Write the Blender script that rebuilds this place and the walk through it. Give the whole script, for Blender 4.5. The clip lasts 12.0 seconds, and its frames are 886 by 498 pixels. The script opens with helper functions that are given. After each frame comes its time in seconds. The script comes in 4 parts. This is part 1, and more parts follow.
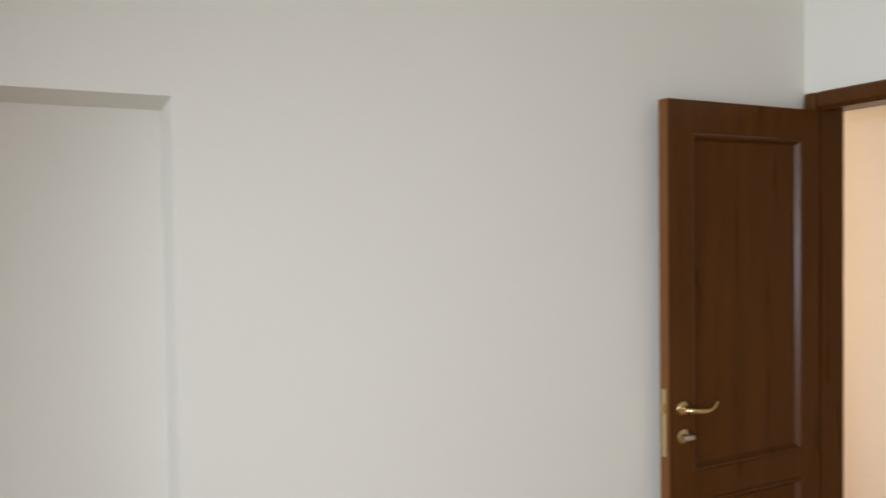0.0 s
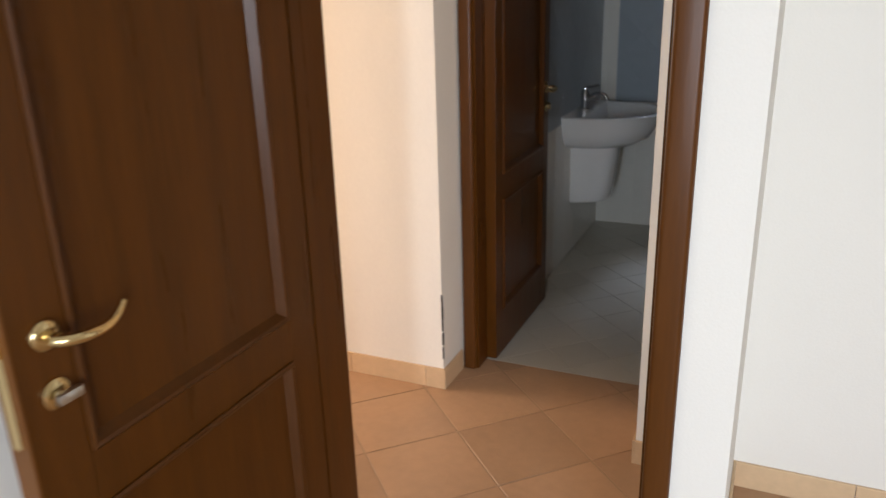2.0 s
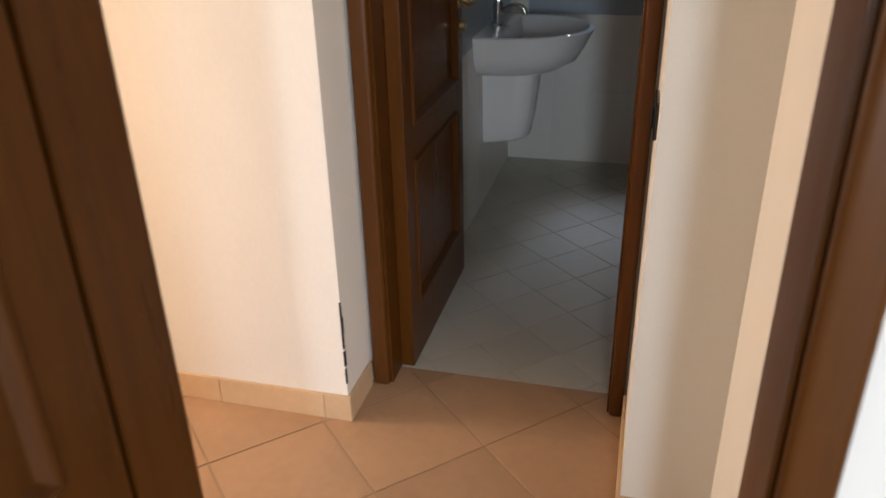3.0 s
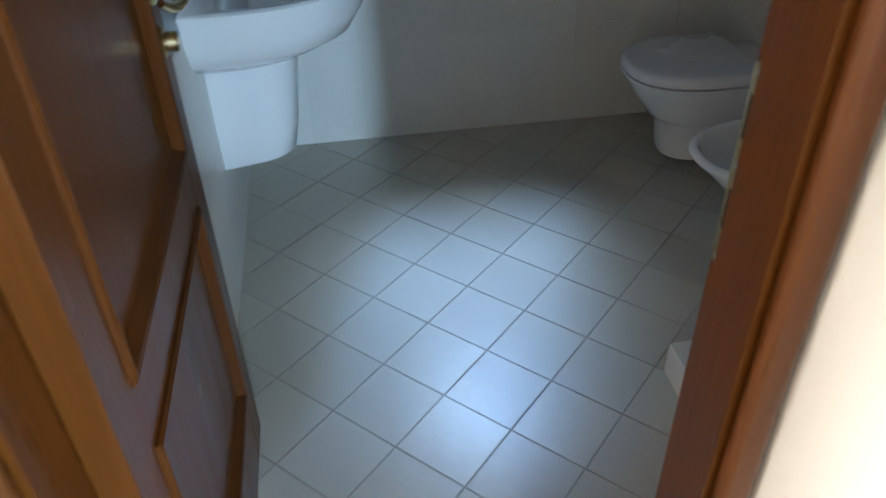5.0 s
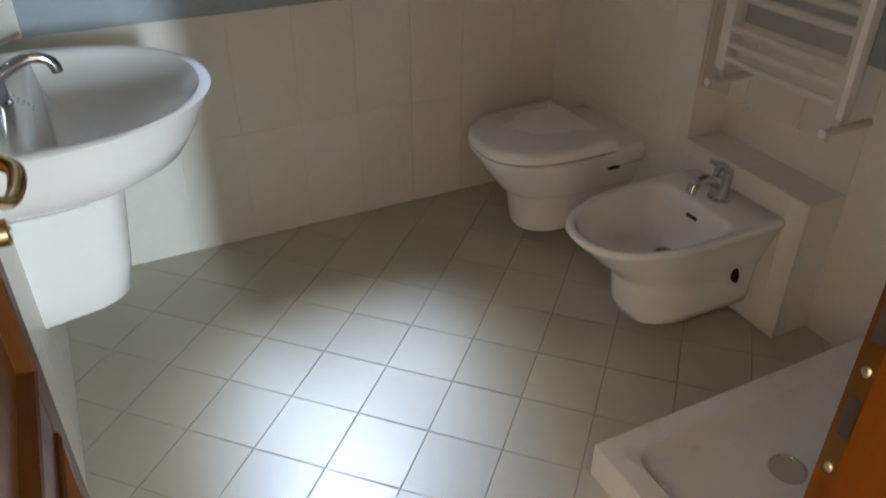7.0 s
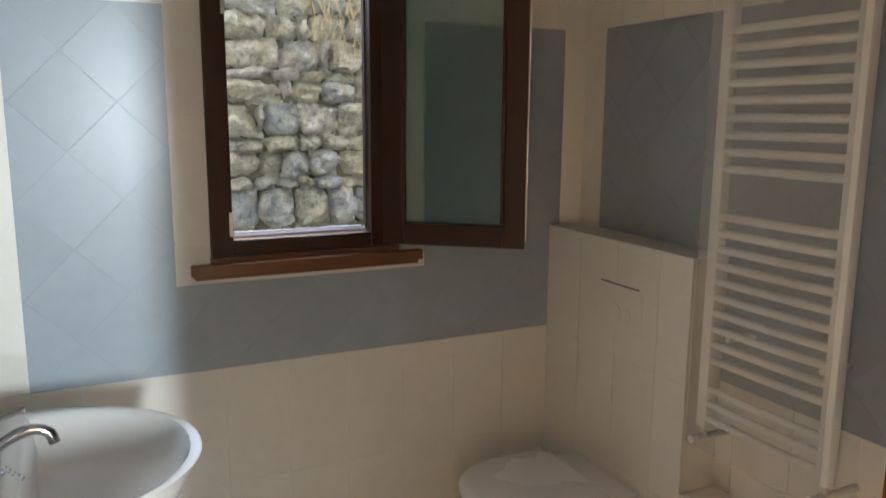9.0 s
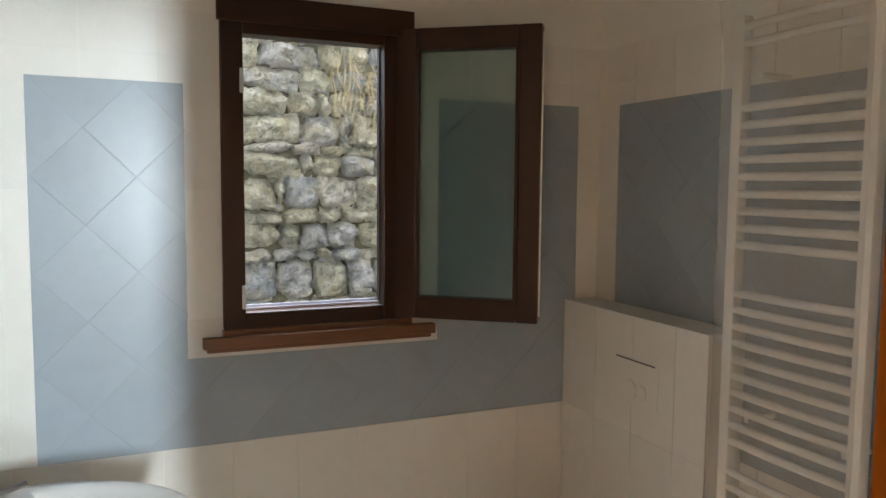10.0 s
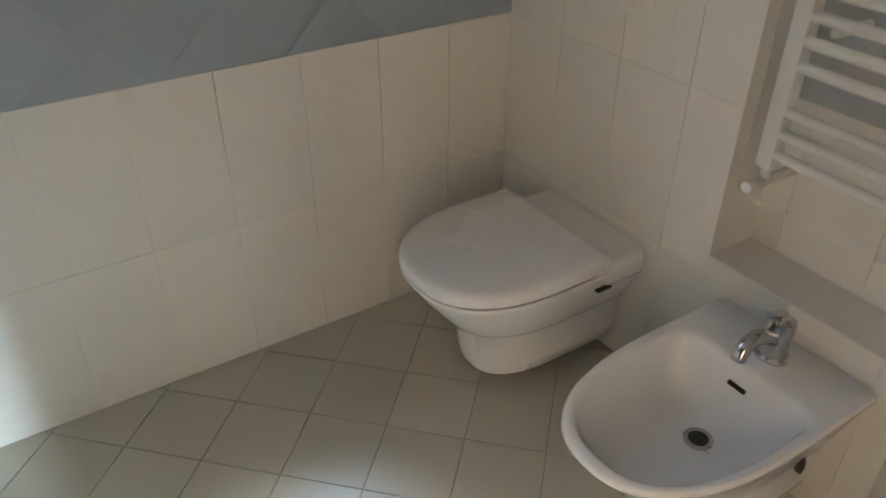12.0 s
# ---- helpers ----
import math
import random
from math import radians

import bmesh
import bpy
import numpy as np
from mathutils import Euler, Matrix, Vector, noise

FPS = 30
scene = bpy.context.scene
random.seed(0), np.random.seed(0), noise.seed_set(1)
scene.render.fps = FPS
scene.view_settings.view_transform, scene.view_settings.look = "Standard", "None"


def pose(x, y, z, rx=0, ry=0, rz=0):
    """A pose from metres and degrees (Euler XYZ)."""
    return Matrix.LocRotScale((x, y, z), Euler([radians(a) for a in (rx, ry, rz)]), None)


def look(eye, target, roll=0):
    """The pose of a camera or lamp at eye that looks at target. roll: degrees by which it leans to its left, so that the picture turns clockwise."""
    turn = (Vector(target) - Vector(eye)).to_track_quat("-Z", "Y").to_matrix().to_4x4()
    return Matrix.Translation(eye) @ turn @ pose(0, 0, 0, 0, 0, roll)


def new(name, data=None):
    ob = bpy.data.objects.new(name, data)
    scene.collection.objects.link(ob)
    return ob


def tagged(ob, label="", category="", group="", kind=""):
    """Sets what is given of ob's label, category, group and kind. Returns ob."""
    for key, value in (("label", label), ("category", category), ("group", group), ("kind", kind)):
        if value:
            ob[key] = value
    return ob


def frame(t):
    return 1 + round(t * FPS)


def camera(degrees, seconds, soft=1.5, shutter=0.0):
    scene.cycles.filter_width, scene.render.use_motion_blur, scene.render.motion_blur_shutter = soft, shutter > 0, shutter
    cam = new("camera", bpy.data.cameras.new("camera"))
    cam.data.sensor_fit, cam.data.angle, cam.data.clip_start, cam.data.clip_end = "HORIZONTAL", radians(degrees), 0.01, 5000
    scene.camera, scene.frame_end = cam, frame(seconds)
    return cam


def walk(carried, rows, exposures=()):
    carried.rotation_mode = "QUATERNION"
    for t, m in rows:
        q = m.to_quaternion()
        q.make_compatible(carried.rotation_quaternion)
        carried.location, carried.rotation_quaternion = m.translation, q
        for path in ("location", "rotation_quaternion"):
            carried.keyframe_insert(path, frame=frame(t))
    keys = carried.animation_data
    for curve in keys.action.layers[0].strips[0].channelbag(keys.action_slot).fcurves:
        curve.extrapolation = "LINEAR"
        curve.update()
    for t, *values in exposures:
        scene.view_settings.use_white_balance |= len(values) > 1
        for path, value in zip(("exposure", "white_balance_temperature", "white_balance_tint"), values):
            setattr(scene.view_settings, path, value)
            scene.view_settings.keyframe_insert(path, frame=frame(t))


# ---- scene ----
cam = camera(60.3, 12.0, soft=1.5, shutter=0.4)
PATH = [
    (0, (2.131, -3.897, 1.677), (0.344, -3.002, 1.623), -0.8),
    (0.5, (1.859, -3.714, 1.679), (0.284, -2.485, 1.583), -1.1),
    (1, (1.611, -3.345, 1.629), (0.257, -1.897, 1.361), -0.6),
    (1.5, (1.355, -2.992, 1.549), (0.282, -1.376, 1.06), -0.8),
    (2, (1.125, -2.68, 1.524), (0.347, -0.956, 0.873), -1.6),
    (2.5, (0.914, -2.266, 1.489), (0.303, -0.522, 0.722), -1.6),
    (2.7, (0.846, -2.128, 1.473), (0.288, -0.385, 0.666), -1.4),
    (4.3, (0.425, -0.93, 1.403), (0.474, 0.741, 0.306), 0.5),
    (4.5, (0.383, -0.808, 1.403), (0.512, 0.855, 0.296), 1.1),
    (5, (0.377, -0.489, 1.434), (0.615, 1.108, 0.254), -1.5),
    (5.5, (0.337, -0.258, 1.435), (0.731, 1.285, 0.224), -1.7),
    (6, (0.255, -0.173, 1.428), (0.882, 1.292, 0.219), -0.8),
    (6.5, (0.237, -0.157, 1.433), (0.956, 1.295, 0.26), 0.2),
    (7, (0.26, -0.162, 1.46), (1.003, 1.347, 0.379), 0.1),
    (7.5, (0.285, -0.16, 1.533), (1.061, 1.441, 0.619), -0.2),
    (7.7, (0.287, -0.159, 1.536), (1.088, 1.478, 0.712), -0.1),
    (9.3, (0.3, -0.195, 1.628), (1.155, 1.593, 1.358), 0.3),
    (9.5, (0.309, -0.2, 1.631), (1.157, 1.597, 1.405), 0.2),
    (10, (0.335, -0.198, 1.627), (1.144, 1.624, 1.461), 0.5),
    (10.5, (0.46, -0.12, 1.577), (1.201, 1.714, 1.282), 1.2),
    (11, (0.539, 0.076, 1.468), (1.297, 1.829, 0.876), 2.2),
    (11.5, (0.551, 0.321, 1.464), (1.43, 1.875, 0.564), 1.3),
    (12, (0.657, 0.627, 1.408), (1.567, 2.02, 0.298), 0.3),
]
walk(cam, [(t, look(eye, target, roll)) for t, eye, target, roll in PATH], exposures=[(0.0, -0.3, 8000, 21), (1.0, -0.22, 7900, 21), (2.0, -0.05, 7900, 23), (2.7, 0.02, 7800, 23), (4.3, 0.7, 6000, 8), (4.6, 0.98, 5500, 4), (5.0, 1.55, 5600, 6), (5.5, 1.92, 7200, 14), (6.0, 2.05, 7500, 15), (7.5, 2.25, 7800, 16), (9.5, 2.66, 8200, 18), (10.5, 2.7, 8100, 18), (12.0, 2.95, 7200, 12)])

# ---- light ----
world = bpy.data.worlds.new("sky")
scene.world = world
world.use_nodes = True
wn = world.node_tree.nodes
sky = wn.new("ShaderNodeTexSky")
sky.sky_type = "NISHITA"
sky.sun_disc = False
sky.sun_elevation, sky.sun_rotation = radians(60), radians(15)
world.node_tree.links.new(sky.outputs[0], wn["Background"].inputs[0])
wn["Background"].inputs[1].default_value = 0.15
sun_data = bpy.data.lights.new("sun", "SUN")
sun_data.energy, sun_data.angle, sun_data.color = 2.3, radians(27), (0.66, 0.82, 1.0)
sun = new("sun", sun_data)
sun.matrix_basis = look((0.95, 3.6, 6.4), (0, 0, 0))


def window_light(name, m, w, h, power, color, spread=180):
    d = bpy.data.lights.new(name, "AREA")
    d.shape, d.size, d.size_y, d.energy, d.color = "RECTANGLE", w, h, power, color
    d.spread = radians(spread)
    ob = new(name, d)
    ob.matrix_basis = m
    return ob


# daylight in the bedroom's openings; the corridor lamp is added fill, its window unseen
window_light("bedroom_daylight", look((1.30, -5.62, 1.60), (0.95, 0, 1.25)), 0.34, 1.35, 19.5, (0.56, 0.79, 1.0), 85)
window_light("bedroom_daylight_wide", look((3.15, -5.57, 1.5), (2.0, -2.4, 0.3)), 1.1, 1.3, 88, (0.60, 0.79, 1.0), 125)
window_light("corridor_daylight", look((-2.42, -0.62, 1.35), (0, -0.55, 1.1)), 0.6, 1.2, 38, (1.0, 0.91, 0.80))
# lamp hung outside, standing in for the sky strip between eaves and stone wall
window_light("bathroom_daylight", look((1.34, 3.70, 4.0), (0.91, 2.22, 1.45)), 0.34, 1.0, 4.2, (0.30, 0.56, 1.0), 45)


# ---- materials ----
def mat(name, base, rough=0.5, metal=0.0, var=0.12, scale=3.0, fine=45.0, bump=0.06, stretch=(1, 1, 1), rnd=0.0, tint=None,
        coat=0.0, wave=0.0, rvar=0.1, spec=0.5):
    """A surface with broad stains, fine grain, relief and uneven gloss."""
    m = bpy.data.materials.new(name)
    m.use_nodes = True
    nt = m.node_tree
    n, lk = nt.nodes, nt.links
    b = n["Principled BSDF"]
    tc, mp = n.new("ShaderNodeTexCoord"), n.new("ShaderNodeMapping")
    mp.inputs["Scale"].default_value = stretch
    where = tc.outputs["Object"]
    if rnd:
        each, shift = n.new("ShaderNodeObjectInfo"), n.new("ShaderNodeVectorMath")
        shift.operation = "MULTIPLY_ADD"
        shift.inputs[1].default_value = (31, 17, 23)
        lk.new(each.outputs["Random"], shift.inputs[0])
        lk.new(where, shift.inputs[2])
        where = shift.outputs[0]
    lk.new(where, mp.inputs["Vector"])
    big, small = n.new("ShaderNodeTexNoise"), n.new("ShaderNodeTexNoise")
    big.inputs["Scale"].default_value, small.inputs["Scale"].default_value = scale, fine
    big.inputs["Detail"].default_value, small.inputs["Detail"].default_value = 4.0, 6.0
    for t in (big, small):
        lk.new(mp.outputs[0], t.inputs["Vector"])
    lo = tint or tuple(c * (1 - var) for c in base)
    hi = tuple(min(1.0, c * (1 + var)) for c in base)
    mix = n.new("ShaderNodeMix")
    mix.data_type = "RGBA"
    mix.inputs[6].default_value, mix.inputs[7].default_value = (*lo, 1), (*hi, 1)
    add = n.new("ShaderNodeMath")
    add.operation = "MULTIPLY_ADD"
    lk.new(small.outputs["Fac"], add.inputs[0])
    add.inputs[1].default_value = 0.6
    half = n.new("ShaderNodeMath")
    half.operation = "MULTIPLY_ADD"
    half.inputs[1].default_value, half.inputs[2].default_value = 0.9, -0.25
    lk.new(big.outputs["Fac"], half.inputs[0])
    lk.new(half.outputs[0], add.inputs[2])
    lk.new(add.outputs[0], mix.inputs[0])
    color = mix.outputs[2]
    if rnd:
        info, hsv, mul = n.new("ShaderNodeObjectInfo"), n.new("ShaderNodeHueSaturation"), n.new("ShaderNodeMapRange")
        mul.inputs["To Min"].default_value, mul.inputs["To Max"].default_value = 1 - rnd, 1 + rnd
        lk.new(info.outputs["Random"], mul.inputs["Value"])
        lk.new(mul.outputs[0], hsv.inputs["Value"])
        lk.new(color, hsv.inputs["Color"])
        color = hsv.outputs[0]
    lk.new(color, b.inputs["Base Color"])
    rr = n.new("ShaderNodeMapRange")
    rr.inputs["To Min"].default_value, rr.inputs["To Max"].default_value = max(0.02, rough - rvar), min(1.0, rough + rvar)
    lk.new(big.outputs["Fac"], rr.inputs["Value"])
    lk.new(rr.outputs[0], b.inputs["Roughness"])
    b.inputs["Metallic"].default_value = metal
    b.inputs["Specular IOR Level"].default_value = spec
    b.inputs["Coat Weight"].default_value = coat
    b.inputs["Coat Roughness"].default_value = 0.15
    if bump:
        bp = n.new("ShaderNodeBump")
        bp.inputs["Strength"].default_value, bp.inputs["Distance"].default_value = bump, 0.01
        lk.new(small.outputs["Fac"], bp.inputs["Height"])
        lk.new(bp.outputs[0], b.inputs["Normal"])
        if wave:
            bw = n.new("ShaderNodeBump")
            bw.inputs["Strength"].default_value, bw.inputs["Distance"].default_value = wave, 0.02
            mid = n.new("ShaderNodeTexNoise")
            mid.inputs["Scale"].default_value = scale * 4
            lk.new(mp.outputs[0], mid.inputs["Vector"])
            lk.new(mid.outputs["Fac"], bw.inputs["Height"])
            lk.new(bw.outputs[0], bp.inputs["Normal"])
    return m


PLASTER = mat("white_plaster", (0.80, 0.77, 0.70), 0.85, var=0.03, scale=1.2, fine=160, bump=0.08)
HALL_PAINT = mat("cream_paint", (0.80, 0.75, 0.665), 0.8, var=0.08, stretch=(1.6, 1.6, 0.5), scale=2.2, fine=140, bump=0.08)
CEIL = mat("ceiling_paint", (0.82, 0.80, 0.75), 0.9, var=0.03, scale=1, fine=120, bump=0.05)
WOOD = mat("walnut_stain", (0.090, 0.028, 0.004), 0.31, var=0.4, spec=0.18, scale=2.2, fine=14, bump=0.05, stretch=(9, 9, 0.7))
WOOD_EDGE = mat("lighter_wood_edge", (0.175, 0.060, 0.012), 0.42, var=0.3, scale=2.2, fine=16, bump=0.05, stretch=(9, 9, 0.7), spec=0.35)
WOOD_MID = mat("worn_moulding_wood", (0.080, 0.025, 0.0045), 0.34, var=0.35, scale=2.2, fine=16, bump=0.05, stretch=(9, 9, 0.7), spec=0.25)
WOOD_RED = mat("reddish_casing_wood", (0.098, 0.031, 0.0058), 0.36, var=0.28, scale=2.5, fine=15, bump=0.04, stretch=(9, 9, 0.7), spec=0.25)
WINWOOD = mat("dark_window_wood", (0.040, 0.0135, 0.005), 0.42, spec=0.3, var=0.3, scale=2.5, fine=15, bump=0.05, stretch=(9, 9, 0.8))
SILLWOOD = mat("window_sill_wood", (0.17, 0.065, 0.024), 0.35, var=0.3, scale=2.5, fine=15, bump=0.04, stretch=(0.8, 9, 9), coat=0.2)
BRASS = mat("polished_brass", (0.72, 0.56, 0.30), 0.22, metal=1.0, var=0.08, fine=80, bump=0.02)
CHROME = mat("chrome", (0.58, 0.58, 0.59), 0.10, metal=1.0, var=0.04, fine=60, bump=0.0, rvar=0.05)
CERAMIC = mat("white_glazed_ceramic", (0.82, 0.81, 0.79), 0.12, var=0.02, scale=3, fine=30, bump=0.0, coat=0.3, rvar=0.05)
SEAT = mat("white_seat_plastic", (0.80, 0.78, 0.77), 0.28, var=0.02, scale=3, fine=60, bump=0.02)
PLATE = mat("cream_flush_plastic", (0.76, 0.725, 0.66), 0.35, var=0.03, fine=60, bump=0.02)
ACRYLIC = mat("white_acrylic", (0.80, 0.79, 0.75), 0.30, var=0.04, scale=4, fine=50, bump=0.02)
TERRA = mat("terracotta_tile", (0.42, 0.25, 0.145), 0.45, var=0.16, scale=4, fine=30, bump=0.08, rnd=0.09, wave=0.12)
TERRA_JOINT = mat("terracotta_joint", (0.36, 0.24, 0.15), 0.9, var=0.2, fine=90, bump=0.2)
SKIRT = mat("terracotta_skirting", (0.62, 0.42, 0.25), 0.5, var=0.14, scale=5, fine=40, bump=0.06, rnd=0.06)
FLOOR_T = mat("cream_floor_tile", (0.52, 0.487, 0.41), 0.31, var=0.03, scale=3, fine=26, bump=0.08, rnd=0.04, wave=0.08, rvar=0.05)
FLOOR_J = mat("dark_floor_joint", (0.36, 0.335, 0.28), 0.85, var=0.35, scale=6, fine=90, bump=0.2)
CREAM_T = mat("cream_wall_tile", (0.76, 0.725, 0.66), 0.33, var=0.06, scale=4, fine=22, bump=0.05, rnd=0.025, wave=0.12)
CREAM_J = mat("cream_joint", (0.74, 0.70, 0.63), 0.8, var=0.1, fine=80, bump=0.1)
BLUE_T = mat("blue_wall_tile", (0.34, 0.39, 0.425), 0.29, spec=0.29, var=0.08, scale=5, fine=20, bump=0.03, rnd=0.02, wave=0.035, rvar=0.03)
BLUE_J = mat("blue_joint", (0.32, 0.36, 0.39), 0.8, var=0.1, fine=80, bump=0.1)
ENAMEL = mat("white_radiator_enamel", (0.80, 0.79, 0.75), 0.30, var=0.03, fine=60, bump=0.02)
BLACK = mat("black_plastic", (0.012, 0.012, 0.012), 0.32, var=0.2, fine=70, bump=0.03)
DARK = mat("dark_hollow", (0.02, 0.018, 0.015), 0.8, var=0.2, bump=0.0)
STEEL = mat("brushed_steel", (0.62, 0.61, 0.58), 0.3, metal=1.0, var=0.08, fine=90, bump=0.03)
RUBBER = mat("grey_seal", (0.10, 0.10, 0.10), 0.7, var=0.2, bump=0.03)
ALU = mat("aluminium_drip_rail", (0.70, 0.71, 0.75), 0.35, metal=0.8, var=0.05, bump=0.0)
def stone_material():
    m = bpy.data.materials.new("grey_fieldstone")
    m.use_nodes = True
    n, lk = m.node_tree.nodes, m.node_tree.links
    b = n["Principled BSDF"]
    tc, info, ramp = n.new("ShaderNodeTexCoord"), n.new("ShaderNodeObjectInfo"), n.new("ShaderNodeValToRGB")
    lk.new(info.outputs["Random"], ramp.inputs[0])
    ramp.color_ramp.interpolation = "CONSTANT"
    tones = ((0.0, (0.58, 0.59, 0.58)), (0.22, (0.68, 0.65, 0.52)), (0.42, (0.50, 0.54, 0.56)), (0.60, (0.62, 0.61, 0.49)), (0.78, (0.76, 0.73, 0.66)), (0.9, (0.60, 0.57, 0.42)))
    for k, (at, c) in enumerate(tones):
        e = ramp.color_ramp.elements[k] if k < 2 else ramp.color_ramp.elements.new(at)
        e.position, e.color = at, (*c, 1)
    shift = n.new("ShaderNodeVectorMath")
    shift.operation = "MULTIPLY_ADD"
    shift.inputs[1].default_value = (31, 17, 23)
    lk.new(info.outputs["Random"], shift.inputs[0])
    lk.new(tc.outputs["Object"], shift.inputs[2])

    def tex(scale, detail, lo, hi, rough=0.6):
        t, r = n.new("ShaderNodeTexNoise"), n.new("ShaderNodeMapRange")
        t.inputs["Scale"].default_value, t.inputs["Detail"].default_value, t.inputs["Roughness"].default_value = scale, detail, rough
        r.inputs["From Min"].default_value, r.inputs["From Max"].default_value = lo, hi
        lk.new(shift.outputs[0], t.inputs["Vector"])
        lk.new(t.outputs["Fac"], r.inputs["Value"])
        return t, r.outputs[0]

    color = ramp.outputs[0]
    fields = [tex(9, 4, 0.46, 0.62), tex(22, 6, 0.50, 0.68), tex(60, 6, 0.53, 0.64, 0.7), tex(17, 6, 0.55, 0.63, 0.7)]
    for (t, fac), c, amount in zip(fields, ((0.55, 0.48, 0.29), (0.16, 0.16, 0.14), (0.09, 0.085, 0.07), (0.80, 0.78, 0.70)), (0.5, 0.6, 0.5, 0.6)):
        mul, mix = n.new("ShaderNodeMath"), n.new("ShaderNodeMix")
        mul.operation = "MULTIPLY"
        mul.inputs[1].default_value = amount
        lk.new(fac, mul.inputs[0])
        mix.data_type = "RGBA"
        mix.inputs[7].default_value = (*c, 1)
        lk.new(mul.outputs[0], mix.inputs[0])
        lk.new(color, mix.inputs[6])
        color = mix.outputs[2]
    lk.new(color, b.inputs["Base Color"])
    b.inputs["Roughness"].default_value = 0.92
    last = None
    for (t, fac), dist in ((fields[1], 0.045), (fields[2], 0.02)):
        bp = n.new("ShaderNodeBump")
        bp.inputs["Strength"].default_value, bp.inputs["Distance"].default_value = 1.0, dist * 1.5
        lk.new(t.outputs["Fac"], bp.inputs["Height"])
        if last:
            lk.new(last, bp.inputs["Normal"])
        last = bp.outputs[0]
    lk.new(last, b.inputs["Normal"])
    return m


STONE = stone_material()
MORTAR = mat("earth_mortar", (0.13, 0.118, 0.08), 0.95, var=0.35, scale=6, fine=50, bump=0.6)
GROUND = mat("bare_ground", (0.20, 0.18, 0.12), 0.95, var=0.35, scale=2, fine=30, bump=0.4)
RENDER = mat("outside_render", (0.60, 0.55, 0.45), 0.9, var=0.1, scale=2, fine=80, bump=0.2)
SLATE = mat("grey_outer_stone", (0.24, 0.23, 0.20), 0.9, var=0.2, scale=5, fine=60, bump=0.2)


def glass(name, color, rough):
    m = bpy.data.materials.new(name)
    m.use_nodes = True
    b = m.node_tree.nodes["Principled BSDF"]
    b.inputs["Base Color"].default_value = (*color, 1)
    b.inputs["Roughness"].default_value, b.inputs["IOR"].default_value = rough, 1.45
    b.inputs["Transmission Weight"].default_value = 1.0
    return m


FROST = glass("frosted_glass", (0.66, 0.86, 0.85), 0.20)
STRAW = mat("dry_straw", (0.42, 0.33, 0.18), 0.9, var=0.3, fine=60, bump=0.0)


def film(name):
    m = bpy.data.materials.new(name)
    m.use_nodes = True
    n, lk = m.node_tree.nodes, m.node_tree.links
    b, clear, mix = n["Principled BSDF"], n.new("ShaderNodeBsdfTransparent"), n.new("ShaderNodeMixShader")
    b.inputs["Base Color"].default_value, b.inputs["Roughness"].default_value = (0.72, 0.68, 0.58, 1), 0.28
    tex, ramp = n.new("ShaderNodeTexNoise"), n.new("ShaderNodeMapRange")
    tex.inputs["Scale"].default_value = 3.0
    ramp.inputs["From Min"].default_value, ramp.inputs["From Max"].default_value = 0.35, 0.7
    ramp.inputs["To Min"].default_value, ramp.inputs["To Max"].default_value = 0.25, 0.31
    lk.new(tex.outputs["Fac"], ramp.inputs["Value"])
    lk.new(ramp.outputs[0], mix.inputs[0])
    lk.new(clear.outputs[0], mix.inputs[1])
    lk.new(b.outputs[0], mix.inputs[2])
    lk.new(mix.outputs[0], n["Material Output"].inputs[0])
    return m


FILM = film("dusty_plastic_film")


# ---- mesh helpers ----
def box(bm, x0, x1, y0, y1, z0, z1, bevel=0.0):
    v = [bm.verts.new((x, y, z)) for x in (x0, x1) for y in (y0, y1) for z in (z0, z1)]
    f = [bm.faces.new([v[i] for i in q]) for q in ((0, 1, 3, 2), (4, 6, 7, 5), (0, 4, 5, 1), (2, 3, 7, 6), (0, 2, 6, 4), (1, 5, 7, 3))]
    if bevel:
        edges = list({e for face in f for e in face.edges})
        bmesh.ops.bevel(bm, geom=edges, offset=bevel, segments=2, affect="EDGES", profile=0.6)
    return bm


def boxes(*rows, bevel=0.0):
    bm = bmesh.new()
    for r in rows:
        box(bm, *r, bevel=bevel)
    return bm


def link(name, bm, material, smooth=False):
    bmesh.ops.recalc_face_normals(bm, faces=bm.faces)
    me = bpy.data.meshes.new(name)
    bm.to_mesh(me)
    bm.free()
    me.materials.append(material)
    if smooth:
        me.polygons.foreach_set("use_smooth", [True] * len(me.polygons))
        me.set_sharp_from_angle(angle=radians(smooth if smooth > 1 else 40))
    return new(name, me)


def part(name, bm, material, parent, label="", smooth=False):
    ob = link(name, bm, material, smooth)
    ob.parent = parent
    return tagged(ob, label) if label else ob


part_of = part


def structure(name, bm, material, label, category="wall"):
    return tagged(link(name, bm, material), label, category, kind="structure")


def thing(name, m, label, category, group=""):
    return tagged(new_at(name, m), label, category, group)


def new_at(name, m):
    ob = new(name)
    ob.matrix_basis = m
    return ob


def loft(bm, rings, bottom=True, top=True):
    """Skin over rings of equally many points."""
    vs = [[bm.verts.new(p) for p in r] for r in rings]
    n = len(vs[0])
    for a, b in zip(vs, vs[1:]):
        for i in range(n):
            bm.faces.new((a[i], a[(i + 1) % n], b[(i + 1) % n], b[i]))
    if bottom:
        bm.faces.new(vs[0][::-1])
    if top:
        bm.faces.new(vs[-1])
    return bm


